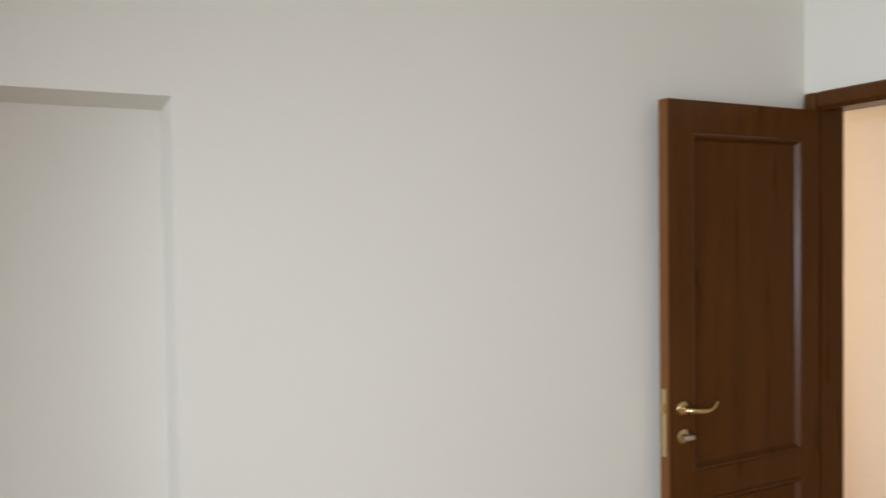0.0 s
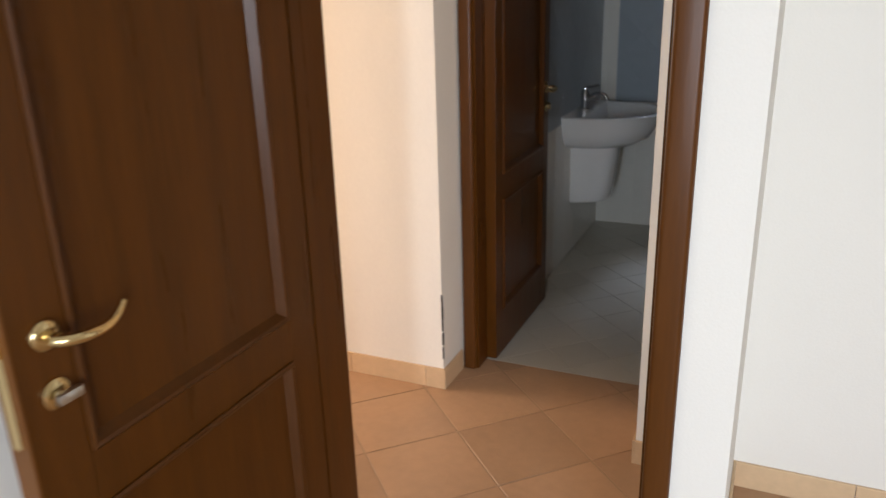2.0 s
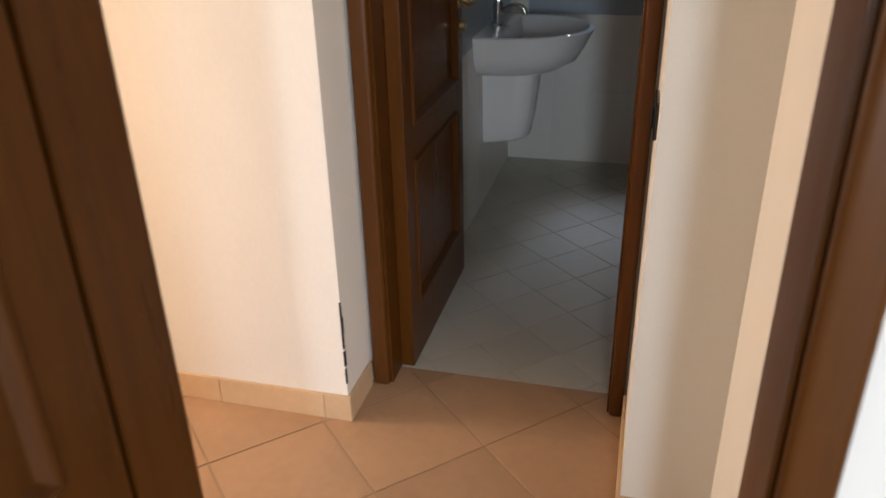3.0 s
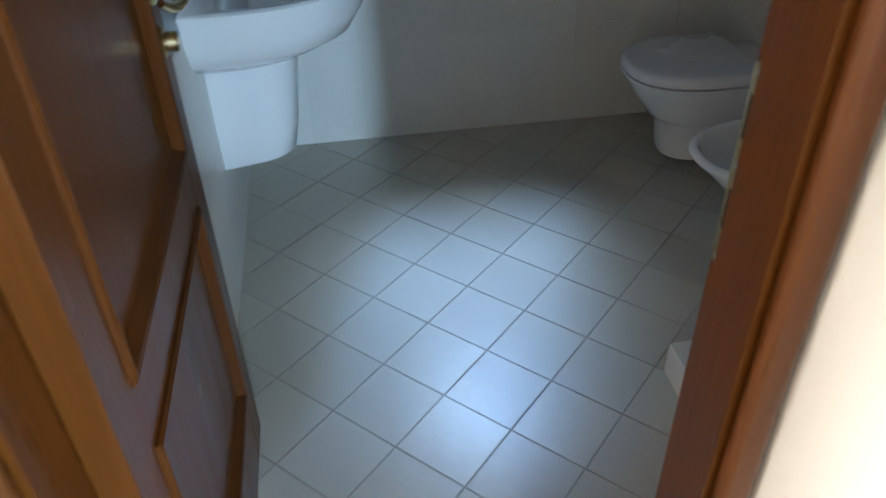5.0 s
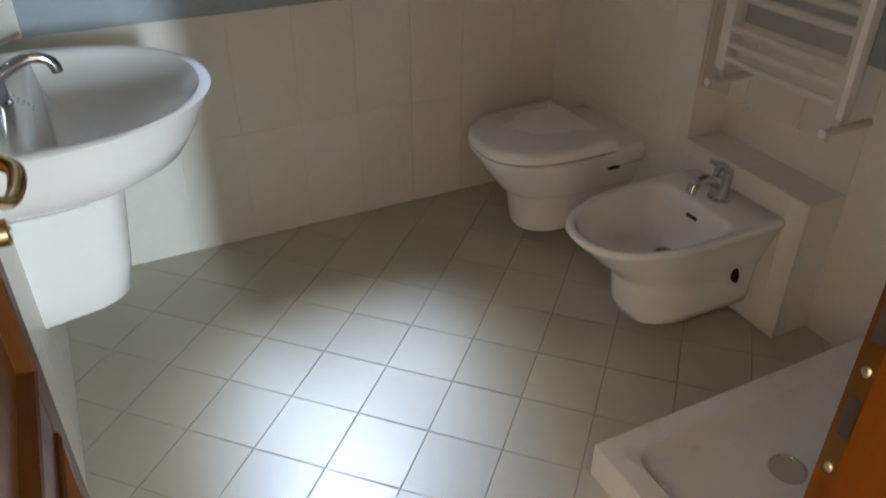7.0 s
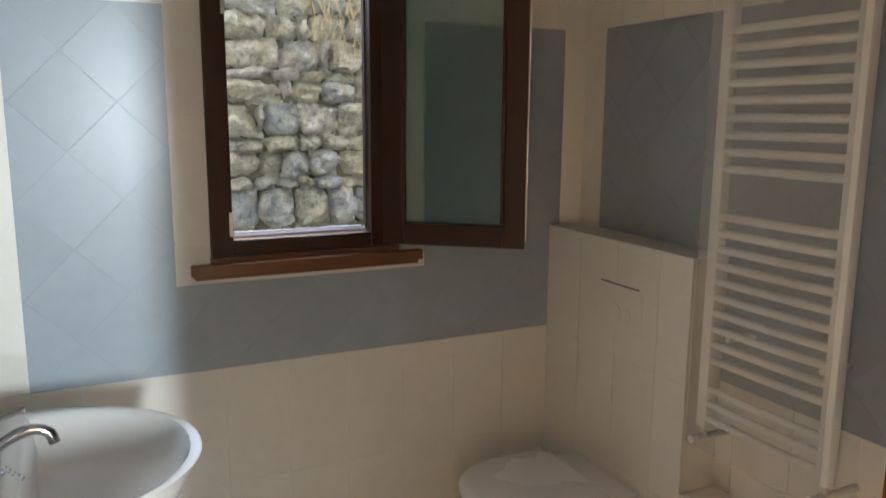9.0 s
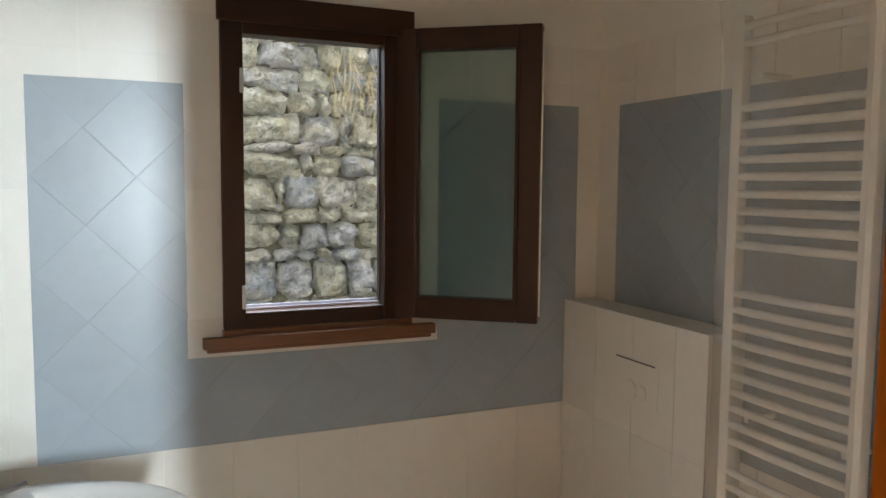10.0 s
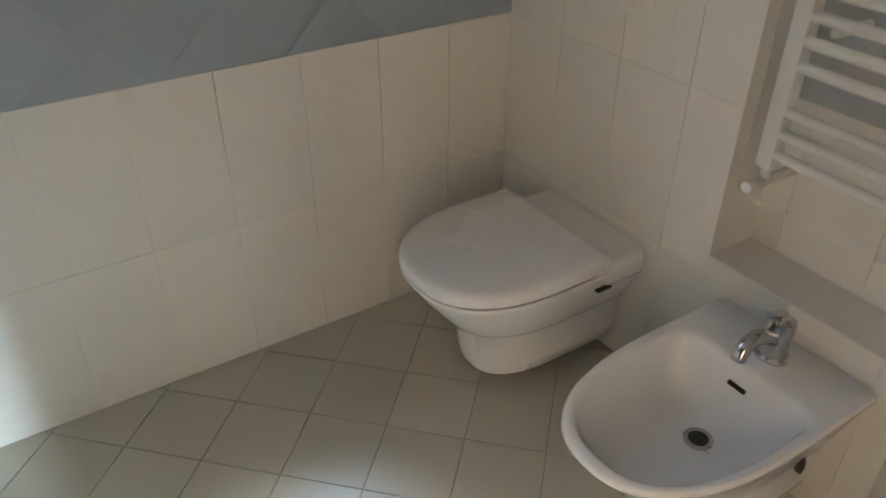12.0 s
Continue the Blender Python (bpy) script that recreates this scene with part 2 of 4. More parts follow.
def tube(bm, pts, r, n=12, ends=True):
    """A round tube along points; r may be one radius or one a point."""
    pts = [Vector(p) for p in pts]
    rs = r if isinstance(r, (list, tuple)) else [r] * len(pts)
    rings, side = [], None
    for i, p in enumerate(pts):
        d = (pts[min(i + 1, len(pts) - 1)] - pts[max(i - 1, 0)]).normalized()
        if side is None:
            side = d.cross(Vector((0, 0, 1)) if abs(d.z) < 0.9 else Vector((1, 0, 0))).normalized()
        side = (side - d * side.dot(d)).normalized()
        up = d.cross(side)
        rings.append([p + rs[i] * (math.cos(a) * side + math.sin(a) * up) for a in (2 * math.pi * k / n for k in range(n))])
    return loft(bm, rings, ends, ends)


def arc(p0, p1, p2, n=8):
    """Points of a quadratic curve."""
    a, b, c = Vector(p0), Vector(p1), Vector(p2)
    return [(1 - t) ** 2 * a + 2 * t * (1 - t) * b + t * t * c for t in (k / n for k in range(n + 1))]


def dshape(back, front, width, z, power=2.3, straight=0.35, n=28, tilt=0.0):
    """An outline that is straight at the wall (u = back) and round in front (u = front)."""
    u0 = back + (front - back) * straight
    pts = [(back, -width / 2, z), (back + (u0 - back) * 0.5, -width / 2, z)]
    for k in range(n + 1):
        a = -math.pi / 2 + math.pi * k / n
        c, s = math.cos(a), math.sin(a)
        pts.append((u0 + (front - u0) * abs(c) ** (2 / power), width / 2 * math.copysign(abs(s) ** (2 / power), s), z))
    pts += [(back + (u0 - back) * 0.5, width / 2, z), (back, width / 2, z)]
    return [(u, v, w + tilt * (u - back)) for u, v, w in pts]


# ---- large structure ----
H, HB = 2.80, 2.55
structure("floor_base", boxes((-2.8, 5.2, -6.0, 2.6, -0.30, -0.012)), TERRA_JOINT, "mortar bed under the tiled floors", "floor")
structure("ceiling", boxes((-0.5, 5.2, -5.85, -0.0, H, H + 0.1)), CEIL, "plain white plastered bedroom ceiling", "ceiling")
structure("ceiling_hall", boxes((-2.5, 1.0, -1.10, 0.0, 2.19, 2.29)), HALL_PAINT, "low cream plastered hall ceiling", "ceiling")
structure("ceiling_bathroom", boxes((0.0, 2.10, 0.13, 2.27, HB, HB + 0.1)), CEIL, "plain white plastered bathroom ceiling", "ceiling")
# bedroom
for nm, r in (("wall_niche", (-0.50, 0.04, -3.63, -1.22, -0.02, H)), ("wall_niche_south", (-0.50, 0.04, -5.6, -4.75, -0.02, H)),
              ("wall_niche_head", (-0.50, 0.04, -4.75, -3.63, 2.030, H)), ("wall_niche_back", (-0.50, -0.22, -4.75, -3.63, -0.02, 2.030))):
    structure(nm, boxes(r), PLASTER, "smooth white plastered wall round a shallow recess")
structure("wall_door_bedroom", boxes((-0.30, 0.105, -1.22, -1.10, -0.02, H), (0.935, 1.10, -1.22, -1.10, -0.02, H), (0.105, 0.935, -1.22, -1.10, 2.13, H)),
          PLASTER, "white plastered partition with a wooden door frame")
structure("wall_return", boxes((1.0, 1.10, -1.10, -0.44, -0.02, H)), PLASTER, "short white plastered return wall")
structure("wall_recess", boxes((0.795, 5.0, -0.44, -0.002, -0.02, H)), PLASTER, "white plastered wall behind the door partition")
structure("wall_south", boxes((-0.5, 0.58, -5.85, -5.6, -0.02, H), (1.48, 2.35, -5.85, -5.6, -0.02, H), (3.65, 5.2, -5.85, -5.6, -0.02, H), (0.58, 1.48, -5.85, -5.6, -0.02, 0.90), (0.58, 1.48, -5.85, -5.6, 2.30, H),
                              (2.35, 3.65, -5.85, -5.6, -0.02, 0.80), (2.35, 3.65, -5.85, -5.6, 2.20, H)),
          PLASTER, "white plastered bedroom wall with two window openings")
structure("wall_east", boxes((5.0, 5.2, -5.6, 0.0, -0.02, H)), PLASTER, "plain white plastered bedroom wall")
# hall
structure("wall_hall_left", boxes((-2.5, 0.0, -0.212, 0.14, -0.02, 2.6)), HALL_PAINT, "cream painted hall wall with faint stains")
chip = bmesh.new()
for k, (z, w) in enumerate(((0.13, 0.005), (0.19, 0.009), (0.25, 0.006), (0.30, 0.010), (0.35, 0.005))):
    box(chip, -0.003, 0.0012, -0.2132, -0.212 + w, z, z + 0.052)
part("chipped_corner", chip, DARK, bpy.data.objects["wall_hall_left"], "dark chipped plaster on the corner")
structure("wall_hall_back", boxes((-2.5, -0.30, -1.22, -1.10, -0.02, 2.6)), HALL_PAINT, "cream painted hall wall")
# unseen end wall, its opening made up for the corridor lamp
structure("wall_hall_end", boxes((-2.7, -2.5, -1.22, -0.95, -0.02, 2.6), (-2.7, -2.5, -0.30, 0.14, -0.02, 2.6), (-2.7, -2.5, -0.95, -0.30, -0.02, 0.7), (-2.7, -2.5, -0.95, -0.30, 2.0, 2.6)),
          HALL_PAINT, "unseen cream hall end wall with an opening for the fill lamp")
# bathroom
structure("wall_door_bathroom", boxes((0.0, 0.05, 0.0, 0.10, -0.02, 2.6), (0.760, 2.35, 0.0, 0.10, -0.02, 2.6), (0.05, 0.760, 0.0, 0.10, 2.123, 2.6)),
          PLASTER, "white plastered partition with a wooden door frame")
structure("wall_basin", boxes((-0.30, 0.037, 0.10, 2.60, -0.02, 2.6)), PLASTER, "bathroom wall, tiled below and white plaster above")
structure("wall_window", boxes((0.037, 0.69, 2.250, 2.48, -0.3, 2.6), (1.288, 2.35, 2.250, 2.48, -0.3, 2.6), (0.69, 1.288, 2.250, 2.48, -0.3, 1.16), (0.69, 1.288, 2.250, 2.315, 2.16, 2.6),
                               (0.69, 1.288, 2.315, 2.48, 2.27, 2.6)),
          PLASTER, "bathroom window wall, tiled below and white plaster above")
structure("wall_radiator", boxes((2.073, 2.35, 0.10, 2.250, -0.02, 2.6)), PLASTER, "bathroom side wall behind the towel radiator")
# outside
# unseen wall added over the window to hold back sky from behind
structure("wall_sky_block", boxes((-3.0, 6.0, 2.2, 2.48, 2.66, 6.2)), RENDER, "unseen pale rendered wall over the window, cutting off sky")
structure("ground", boxes((-400, 400, 2.605, 400, -0.5, -0.15)), GROUND, "bare earth between house and stone wall", "ground")


# ---- doors ----
def door_frame(name, x0, x1, y_front, y_back, top, label, front=True, back=True, wide=0.07, wide_r=0.07, rebate=None):
    """Lined opening with rounded casings. x0..x1 is the clear width; y_front the visible wall face."""
    fr = tagged(new_at(name, pose(0, 0, 0)), label, "door frame", kind="structure")
    t = 0.018
    part("jamb", boxes((x0 - t, x0, y_front - 0.004, y_back + 0.004, 0.0, top + t)), WOOD, fr)
    bm = boxes((x1, x1 + t, y_front - 0.004, rebate or y_back + 0.004, 0.0, top + t))
    if rebate:
        box(bm, x1 + 0.011, x1 + t, rebate + 0.0002, y_back + 0.004, 0.0, top + t)
        box(bm, x1 + t + 0.0002, x1 + 0.060, y_back + 0.0005, y_back + 0.004, 0.0, top + t)
    part("jamb", bm, WOOD, fr)
    part("head", boxes((x0, x1, y_front - 0.004, y_back + 0.004, top, top + t)), WOOD, fr)

    def casing(nm, pts):
        bm = bmesh.new()
        box(bm, *pts)
        bmesh.ops.bevel(bm, geom=[e for e in bm.edges], offset=0.012, segments=4, affect="EDGES", profile=0.5)
        return part(nm, bm, WOOD_RED, fr, smooth=50)
    for on, ya, yb in ((front, y_front - 0.028, y_front - 0.0045), (back, y_back + 0.0045, y_back + 0.028)):
        if on:
            casing("casing", (x0 - wide + 0.006, x0 - 0.006, ya, yb, 0.0, top + wide))
            casing("casing", (x1 + 0.006, x1 + wide_r - 0.006, ya, yb, 0.0, top + wide))
            casing("casing", (x0 - 0.0055, x1 + 0.0055, ya, yb, top + 0.006, top + wide))
    return fr


def rosette(bm, r, h, m):
    ring = lambda rr, z: [m @ Vector((rr * math.cos(a), rr * math.sin(a), z)) for a in (2 * math.pi * k / 20 for k in range(20))]
    loft(bm, [ring(r, 0), ring(r, h * 0.55), ring(r * 0.86, h * 0.85), ring(r * 0.45, h)])


def lever(bm, side, s, y0, direction, z):
    """A curved lever handle on the face at side (x), pointing along direction in y."""
    m = Matrix.Translation((side, y0, z)) @ pose(0, 0, 0, 0, 90 * s, 0)
    rosette(bm, 0.026, 0.012, m)
    tube(bm, [(side, y0, z), (side + 0.035 * s, y0, z)], 0.0095)
    d = direction
    pts = arc((side + 0.032 * s, y0 - 0.008 * d, z), (side + 0.062 * s, y0, z - 0.002), (side + 0.056 * s, y0 + 0.05 * d, z - 0.006), 6)
    pts += arc((side + 0.056 * s, y0 + 0.05 * d, z - 0.006), (side + 0.052 * s, y0 + 0.095 * d, z - 0.012), (side + 0.040 * s, y0 + 0.125 * d, z + 0.014), 7)[1:]
    tube(bm, pts, [0.010] * 7 + [0.0092, 0.0088, 0.0082, 0.0078, 0.0072, 0.0066, 0.006])


def door_leaf(name, m, w, h, label, sy, st=0.102, knob=False, hz=1.035, drop=0.1):
    """A leaf along y (sy: which way) from its hinge at the origin, with the shown face at +x."""
    d = thing(name, m, label, "door")
    th = 0.044

    def part(nm, bm, material, parent, lab="", smooth=False):
        bm.transform(Matrix.Diagonal((1, sy, 1, 1)))
        return part_of(nm, bm, material, parent, lab, smooth)

    z0, rails = 0.008, ((0.008, 0.205), (0.695, 0.800), (2.0, h))
    for ya, yb in ((0.0, st), (w - st, w)):
        part("stile", boxes((-th, 0, ya, yb, z0, h), bevel=0.002), WOOD, d)
    for za, zb in rails:
        part("rail", boxes((-th + 0.0005, -0.0005, st, w - st, za, zb)), WOOD, d)
    for za, zb in ((0.205, 0.695), (0.800, 2.0)):
        bm = bmesh.new()
        a, b = st, w - st
        box(bm, -th + 0.012, -0.012, a, b, za, zb)
        part("panel", bm, WOOD, d)
        bm = bmesh.new()
        prof = ((0.0, -0.012), (0.0, 0.004), (0.006, 0.008), (0.013, 0.006), (0.018, -0.002), (0.026, -0.012))
        rings = []
        for off, dz in prof:
            rings.append([(dz, a + off, za + off), (dz, b - off, za + off), (dz, b - off, zb - off), (dz, a + off, zb - off)])
        loft(bm, rings, False, False)
        part("moulding", bm, WOOD_MID, d, "worn wooden moulding")
    part("edge_strip", boxes((-th + 0.001, -0.001, w, w + 0.004, z0, h)), WOOD_EDGE, d, "lighter wooden edge")
    bm = bmesh.new()
    lever(bm, 0.0, 1, w - 0.058, -1, hz)
    part("handle", bm, BRASS, d, "curved brass lever handle", 45)
    bm = bmesh.new()
    lever(bm, -th, -1, w - 0.058, -1, hz)
    part("handle", bm, BRASS, d, "curved brass lever handle", 45)
    bm = bmesh.new()
    rosette(bm, 0.026, 0.010, Matrix.Translation((0, w - 0.058, hz - drop)) @ pose(0, 0, 0, 0, 90, 0))
    part("key_rosette", bm, BRASS, d, "round brass key rosette", 45)
    bm = bmesh.new()
    if knob:
        tube(bm, [(0.008, w - 0.058, hz - drop), (0.026, w - 0.058, hz - drop), (0.028, w - 0.058, hz - drop)], [0.0165, 0.0165, 0.013], 16)
        part("turn_knob", bm, BRASS, d, "short brass turn knob", 45)
        bm = bmesh.new()
    tube(bm, [(0.006, w - 0.058, hz - drop), (0.030, w - 0.058, hz - drop)], 0.006)
    if not knob:
        box(bm, 0.020, 0.034, w - 0.085, w - 0.040, hz - drop - 0.009, hz - drop + 0.009, bevel=0.004)
    part("key", bm, STEEL, d, "small key in the lock", 45)
    bm = boxes((-0.032, -0.012, w + 0.0045, w + 0.0065, 0.865, 1.105))
    box(bm, -0.027, -0.017, w + 0.0065, w + 0.014, 1.02, 1.05)
    part("lock_plate", bm, BRASS, d, "brass lock face plate")
    return d


door_frame("door_1", 0.115, 0.925, -1.22, -1.10, 2.12, "dark walnut door frame with rounded casings")
door_frame("door_2", 0.068, 0.741, 0.0, 0.100, 2.105, "dark reddish wooden bathroom door frame", back=False, wide=0.066, wide_r=0.053, rebate=0.080)
door_leaf("bedroom_door", pose(0.124, -1.245, 0), 0.774, 2.115,
          "dark walnut panelled door standing open against the wall", -1)
door_leaf("bathroom_door", pose(0.113, 0.088, 0), 0.722, 2.10, "dark walnut panelled door standing open into the bathroom", 1, 0.085, True, 1.076, 0.086)
bm = bmesh.new()
half, mid = 0.0108, 0.0925
ends = [radians(180 * k / 8) for k in range(9)]
outline = [(mid + half * math.cos(a), 1.157 + half * math.sin(a)) for a in ends] + [(mid - half * math.cos(a), 0.955 - half * math.sin(a)) for a in ends]
loft(bm, [[(0.7519, y, z) for y, z in outline], [(0.7504, y, z) for y, z in outline]])
strike = part("strike_plate", bm, BRASS, bpy.data.objects["door_2"], "brass strike plate with rounded ends")
for z in (0.955, 1.062, 1.157):
    bm = bmesh.new()
    rosette(bm, 0.0038, 0.0015, Matrix.Translation((0.7503, mid, z)) @ pose(0, 0, 0, 0, -90, 0))
    part("screw", bm, STEEL, strike, "bright screw head", 45)
for z in (0.990, 1.090):
    part("latch_hole", boxes((0.7496, 0.7503, mid - 0.0055, mid + 0.0055, z, z + 0.044)), DARK, strike, "dark latch opening")
structure("wc_box", boxes((1.933, 2.0725, 1.488, 2.2495, -0.001, 1.197)), CREAM_J, "cream tiled boxed-in cistern wall")
structure("bidet_box", boxes((1.933, 2.0725, 1.003, 1.4875, -0.001, 0.449)), CREAM_J, "low cream tiled ledge behind the bidet")


# ---- bathroom window ----
def window_set():
    w = tagged(new_at("window_1", pose(0, 0, 0)), "dark wooden window standing open, frosted sash turned inwards", "window", kind="structure")
    x0, x1, z0, z1, ya, yb = 0.667, 1.290, 1.172, 2.195, 2.222, 2.300
    part("frame_stile", boxes((x0, 0.734, ya, yb, z0, z1), bevel=0.004), WINWOOD, w)
    part("frame_stile", boxes((1.192, x1, ya, yb, z0, z1), bevel=0.004), WINWOOD, w)
    part("frame_rail", boxes((0.7345, 1.1915, ya + 0.001, yb, z0, 1.222), bevel=0.003), WINWOOD, w)
    part("frame_rail", boxes((0.7345, 1.1915, ya + 0.001, yb, 2.085, z1), bevel=0.003), WINWOOD, w)
    part("head_trim", boxes((x0 - 0.012, x1 + 0.004, ya - 0.014, ya - 0.0005, 2.118, z1 + 0.006), bevel=0.004), WINWOOD, w)
    bm = boxes((0.736, 1.190, 2.310, 2.316, 1.2225, 1.234), (0.736, 1.190, 2.266, 2.271, 1.2225, 1.231))
    part("drip_rail", bm, ALU, w, "pale aluminium drip rail")
    part("seal", boxes((0.7345, 0.739, 2.262, 2.268, 1.23, 2.08), (1.187, 1.1915, 2.262, 2.268, 1.23, 2.08)), RUBBER, w, "grey rubber seal")
    for z in (1.235, 1.905):
        bm = boxes((0.722, 0.7338, ya - 0.010, ya - 0.0005, z, z + 0.075), bevel=0.003)
        box(bm, 0.726, 0.733, ya - 0.020, ya - 0.010, z + 0.02, z + 0.045, bevel=0.002)
        part("striker", bm, STEEL, w, "small steel lock striker")
    # sash, hinged on its far stile
    s = part("sash", boxes((0.0, 0.072, 0, 0.056, 1.178, 2.142), bevel=0.005), WINWOOD, w, "open dark wooden sash with frosted glass")
    s.matrix_basis = pose(1.232, 2.222, 0, 0, 0, -38)
    for nm, r in (("sash_stile", (0.413, 0.485, 0, 0.056, 1.178, 2.142)), ("sash_rail", (0.0725, 0.4125, 0.001, 0.055, 1.178, 1.252)),
                  ("sash_rail", (0.0725, 0.4125, 0.001, 0.055, 2.070, 2.142))):
        part(nm, boxes(r, bevel=0.005), WINWOOD, s)
    for r in ((0.0725, 0.0825, -0.003, 0.012, 1.2525, 2.0695), (0.4025, 0.4125, -0.003, 0.012, 1.2525, 2.0695)):
        part("glazing_bead", boxes(r, bevel=0.002), WINWOOD, s)
    part("lock_strip", boxes((0.4855, 0.488, 0.022, 0.036, 1.20, 2.12)), STEEL, s, "steel lock strip along the sash edge")
    part("pane", boxes((0.0728, 0.4122, 0.022, 0.027, 1.2522, 2.0698)), FROST, s, "greenish frosted glass pane")
    bm = boxes((0.430, 0.455, 0.0565, 0.064, 1.58, 1.70), bevel=0.003)
    tube(bm, [(0.4425, 0.064, 1.66), (0.4425, 0.095, 1.66), (0.4425, 0.1, 1.64), (0.4425, 0.1, 1.55)], 0.008)
    part("window_handle", bm, BRASS, s, "brass window handle", 45)
    sill = part("window_sill", boxes((0.600, 1.372, 2.192, 2.2215, 1.118, 1.153), (0.664, 1.296, 2.2215, 2.255, 1.118, 1.170), bevel=0.004), SILLWOOD, w, "reddish-brown wooden inner sill")
    part("sill_moulding", boxes((0.612, 1.360, 2.203, 2.246, 1.104, 1.1175), bevel=0.004), SILLWOOD, sill)
    part("outer_sill", boxes((0.692, 1.286, 2.32, 2.53, 1.1605, 1.176), bevel=0.004), SLATE, w, "pale outer stone sill")
    # added lining, darkened so the sky-lit reveal does not burn out
    for r in ((0.6905, 0.696, 2.318, 2.478, 1.177, 2.262), (1.280, 1.2875, 2.318, 2.478, 1.177, 2.262), (0.697, 1.279, 2.318, 2.478, 2.262, 2.2695)):
        part("reveal_lining", boxes(r), SLATE, w, "added grey reveal lining, darkened against the sky light")
    return w


window_set()


# ---- sanitary ware ----
def tap(parent, m, h, reach, lever_len):
    """A single-lever mixer; its spout points along +x of m."""
    def put(nm, bm, lab):
        bm.transform(m)
        return part(nm, bm, CHROME, parent, lab, 45)
    bm = bmesh.new()
    ring = lambda r, z: [(r * math.cos(a), r * math.sin(a), z) for a in (2 * math.pi * k / 20 for k in range(20))]
    loft(bm, [ring(0.027, 0), ring(0.027, 0.006), ring(0.022, 0.010), ring(0.0205, h * 0.55), ring(0.023, h * 0.8), ring(0.022, h), ring(0.012, h + 0.006)])
    put("tap_body", bm, "chrome tap body")
    bm = bmesh.new()
    pts = arc((0.010, 0, h * 0.52), (reach * 0.55, 0, h * 0.98), (reach * 0.85, 0, h * 0.80), 7) + arc((reach * 0.85, 0, h * 0.80), (reach * 0.98, 0, h * 0.72), (reach, 0, h * 0.50), 5)[1:]
    tube(bm, pts, [0.0135] * 5 + [0.012] * 4 + [0.0125] * 4)
    put("spout", bm, "curved chrome spout")
    bm = bmesh.new()
    pts = arc((0.0, 0, h + 0.004), (0.004, 0, h + 0.018), (lever_len * 0.5, 0, h + 0.022), 5) + [Vector((lever_len, 0, h + 0.034))]
    tube(bm, pts, [0.012, 0.011, 0.009, 0.0075, 0.0068, 0.0064, 0.0058])
    put("lever", bm, "chrome lever")


def dround(back, front, width, z, power=2.4, straight=0.4, r=0.012, n=28, k=6):
    """The outline of dshape() with rounded corners at the wall."""
    u0, h = back + (front - back) * straight, width / 2
    turn = [math.pi / 2 * i / k for i in range(k + 1)]
    pts = [(back + r - r * math.cos(a), -h + r - r * math.sin(a), z) for a in turn]
    for i in range(n + 1):
        a = -math.pi / 2 + math.pi * i / n
        c, s = math.cos(a), math.sin(a)
        pts.append((u0 + (front - u0) * abs(c) ** (2 / power), h * math.copysign(abs(s) ** (2 / power), s), z))
    return pts + [(back + r - r * math.cos(a), h - r + r * math.sin(a), z) for a in reversed(turn)]


def ring_of(bm, m, r0, r1, h, n=20):
    f = lambda r, z: [m @ Vector((r * math.cos(a), r * math.sin(a), z)) for a in (2 * math.pi * k / n for k in range(n))]
    loft(bm, [f(r0, 0), f(r0, h), f(r1, h), f(r1 * 0.95, h * 0.3)])


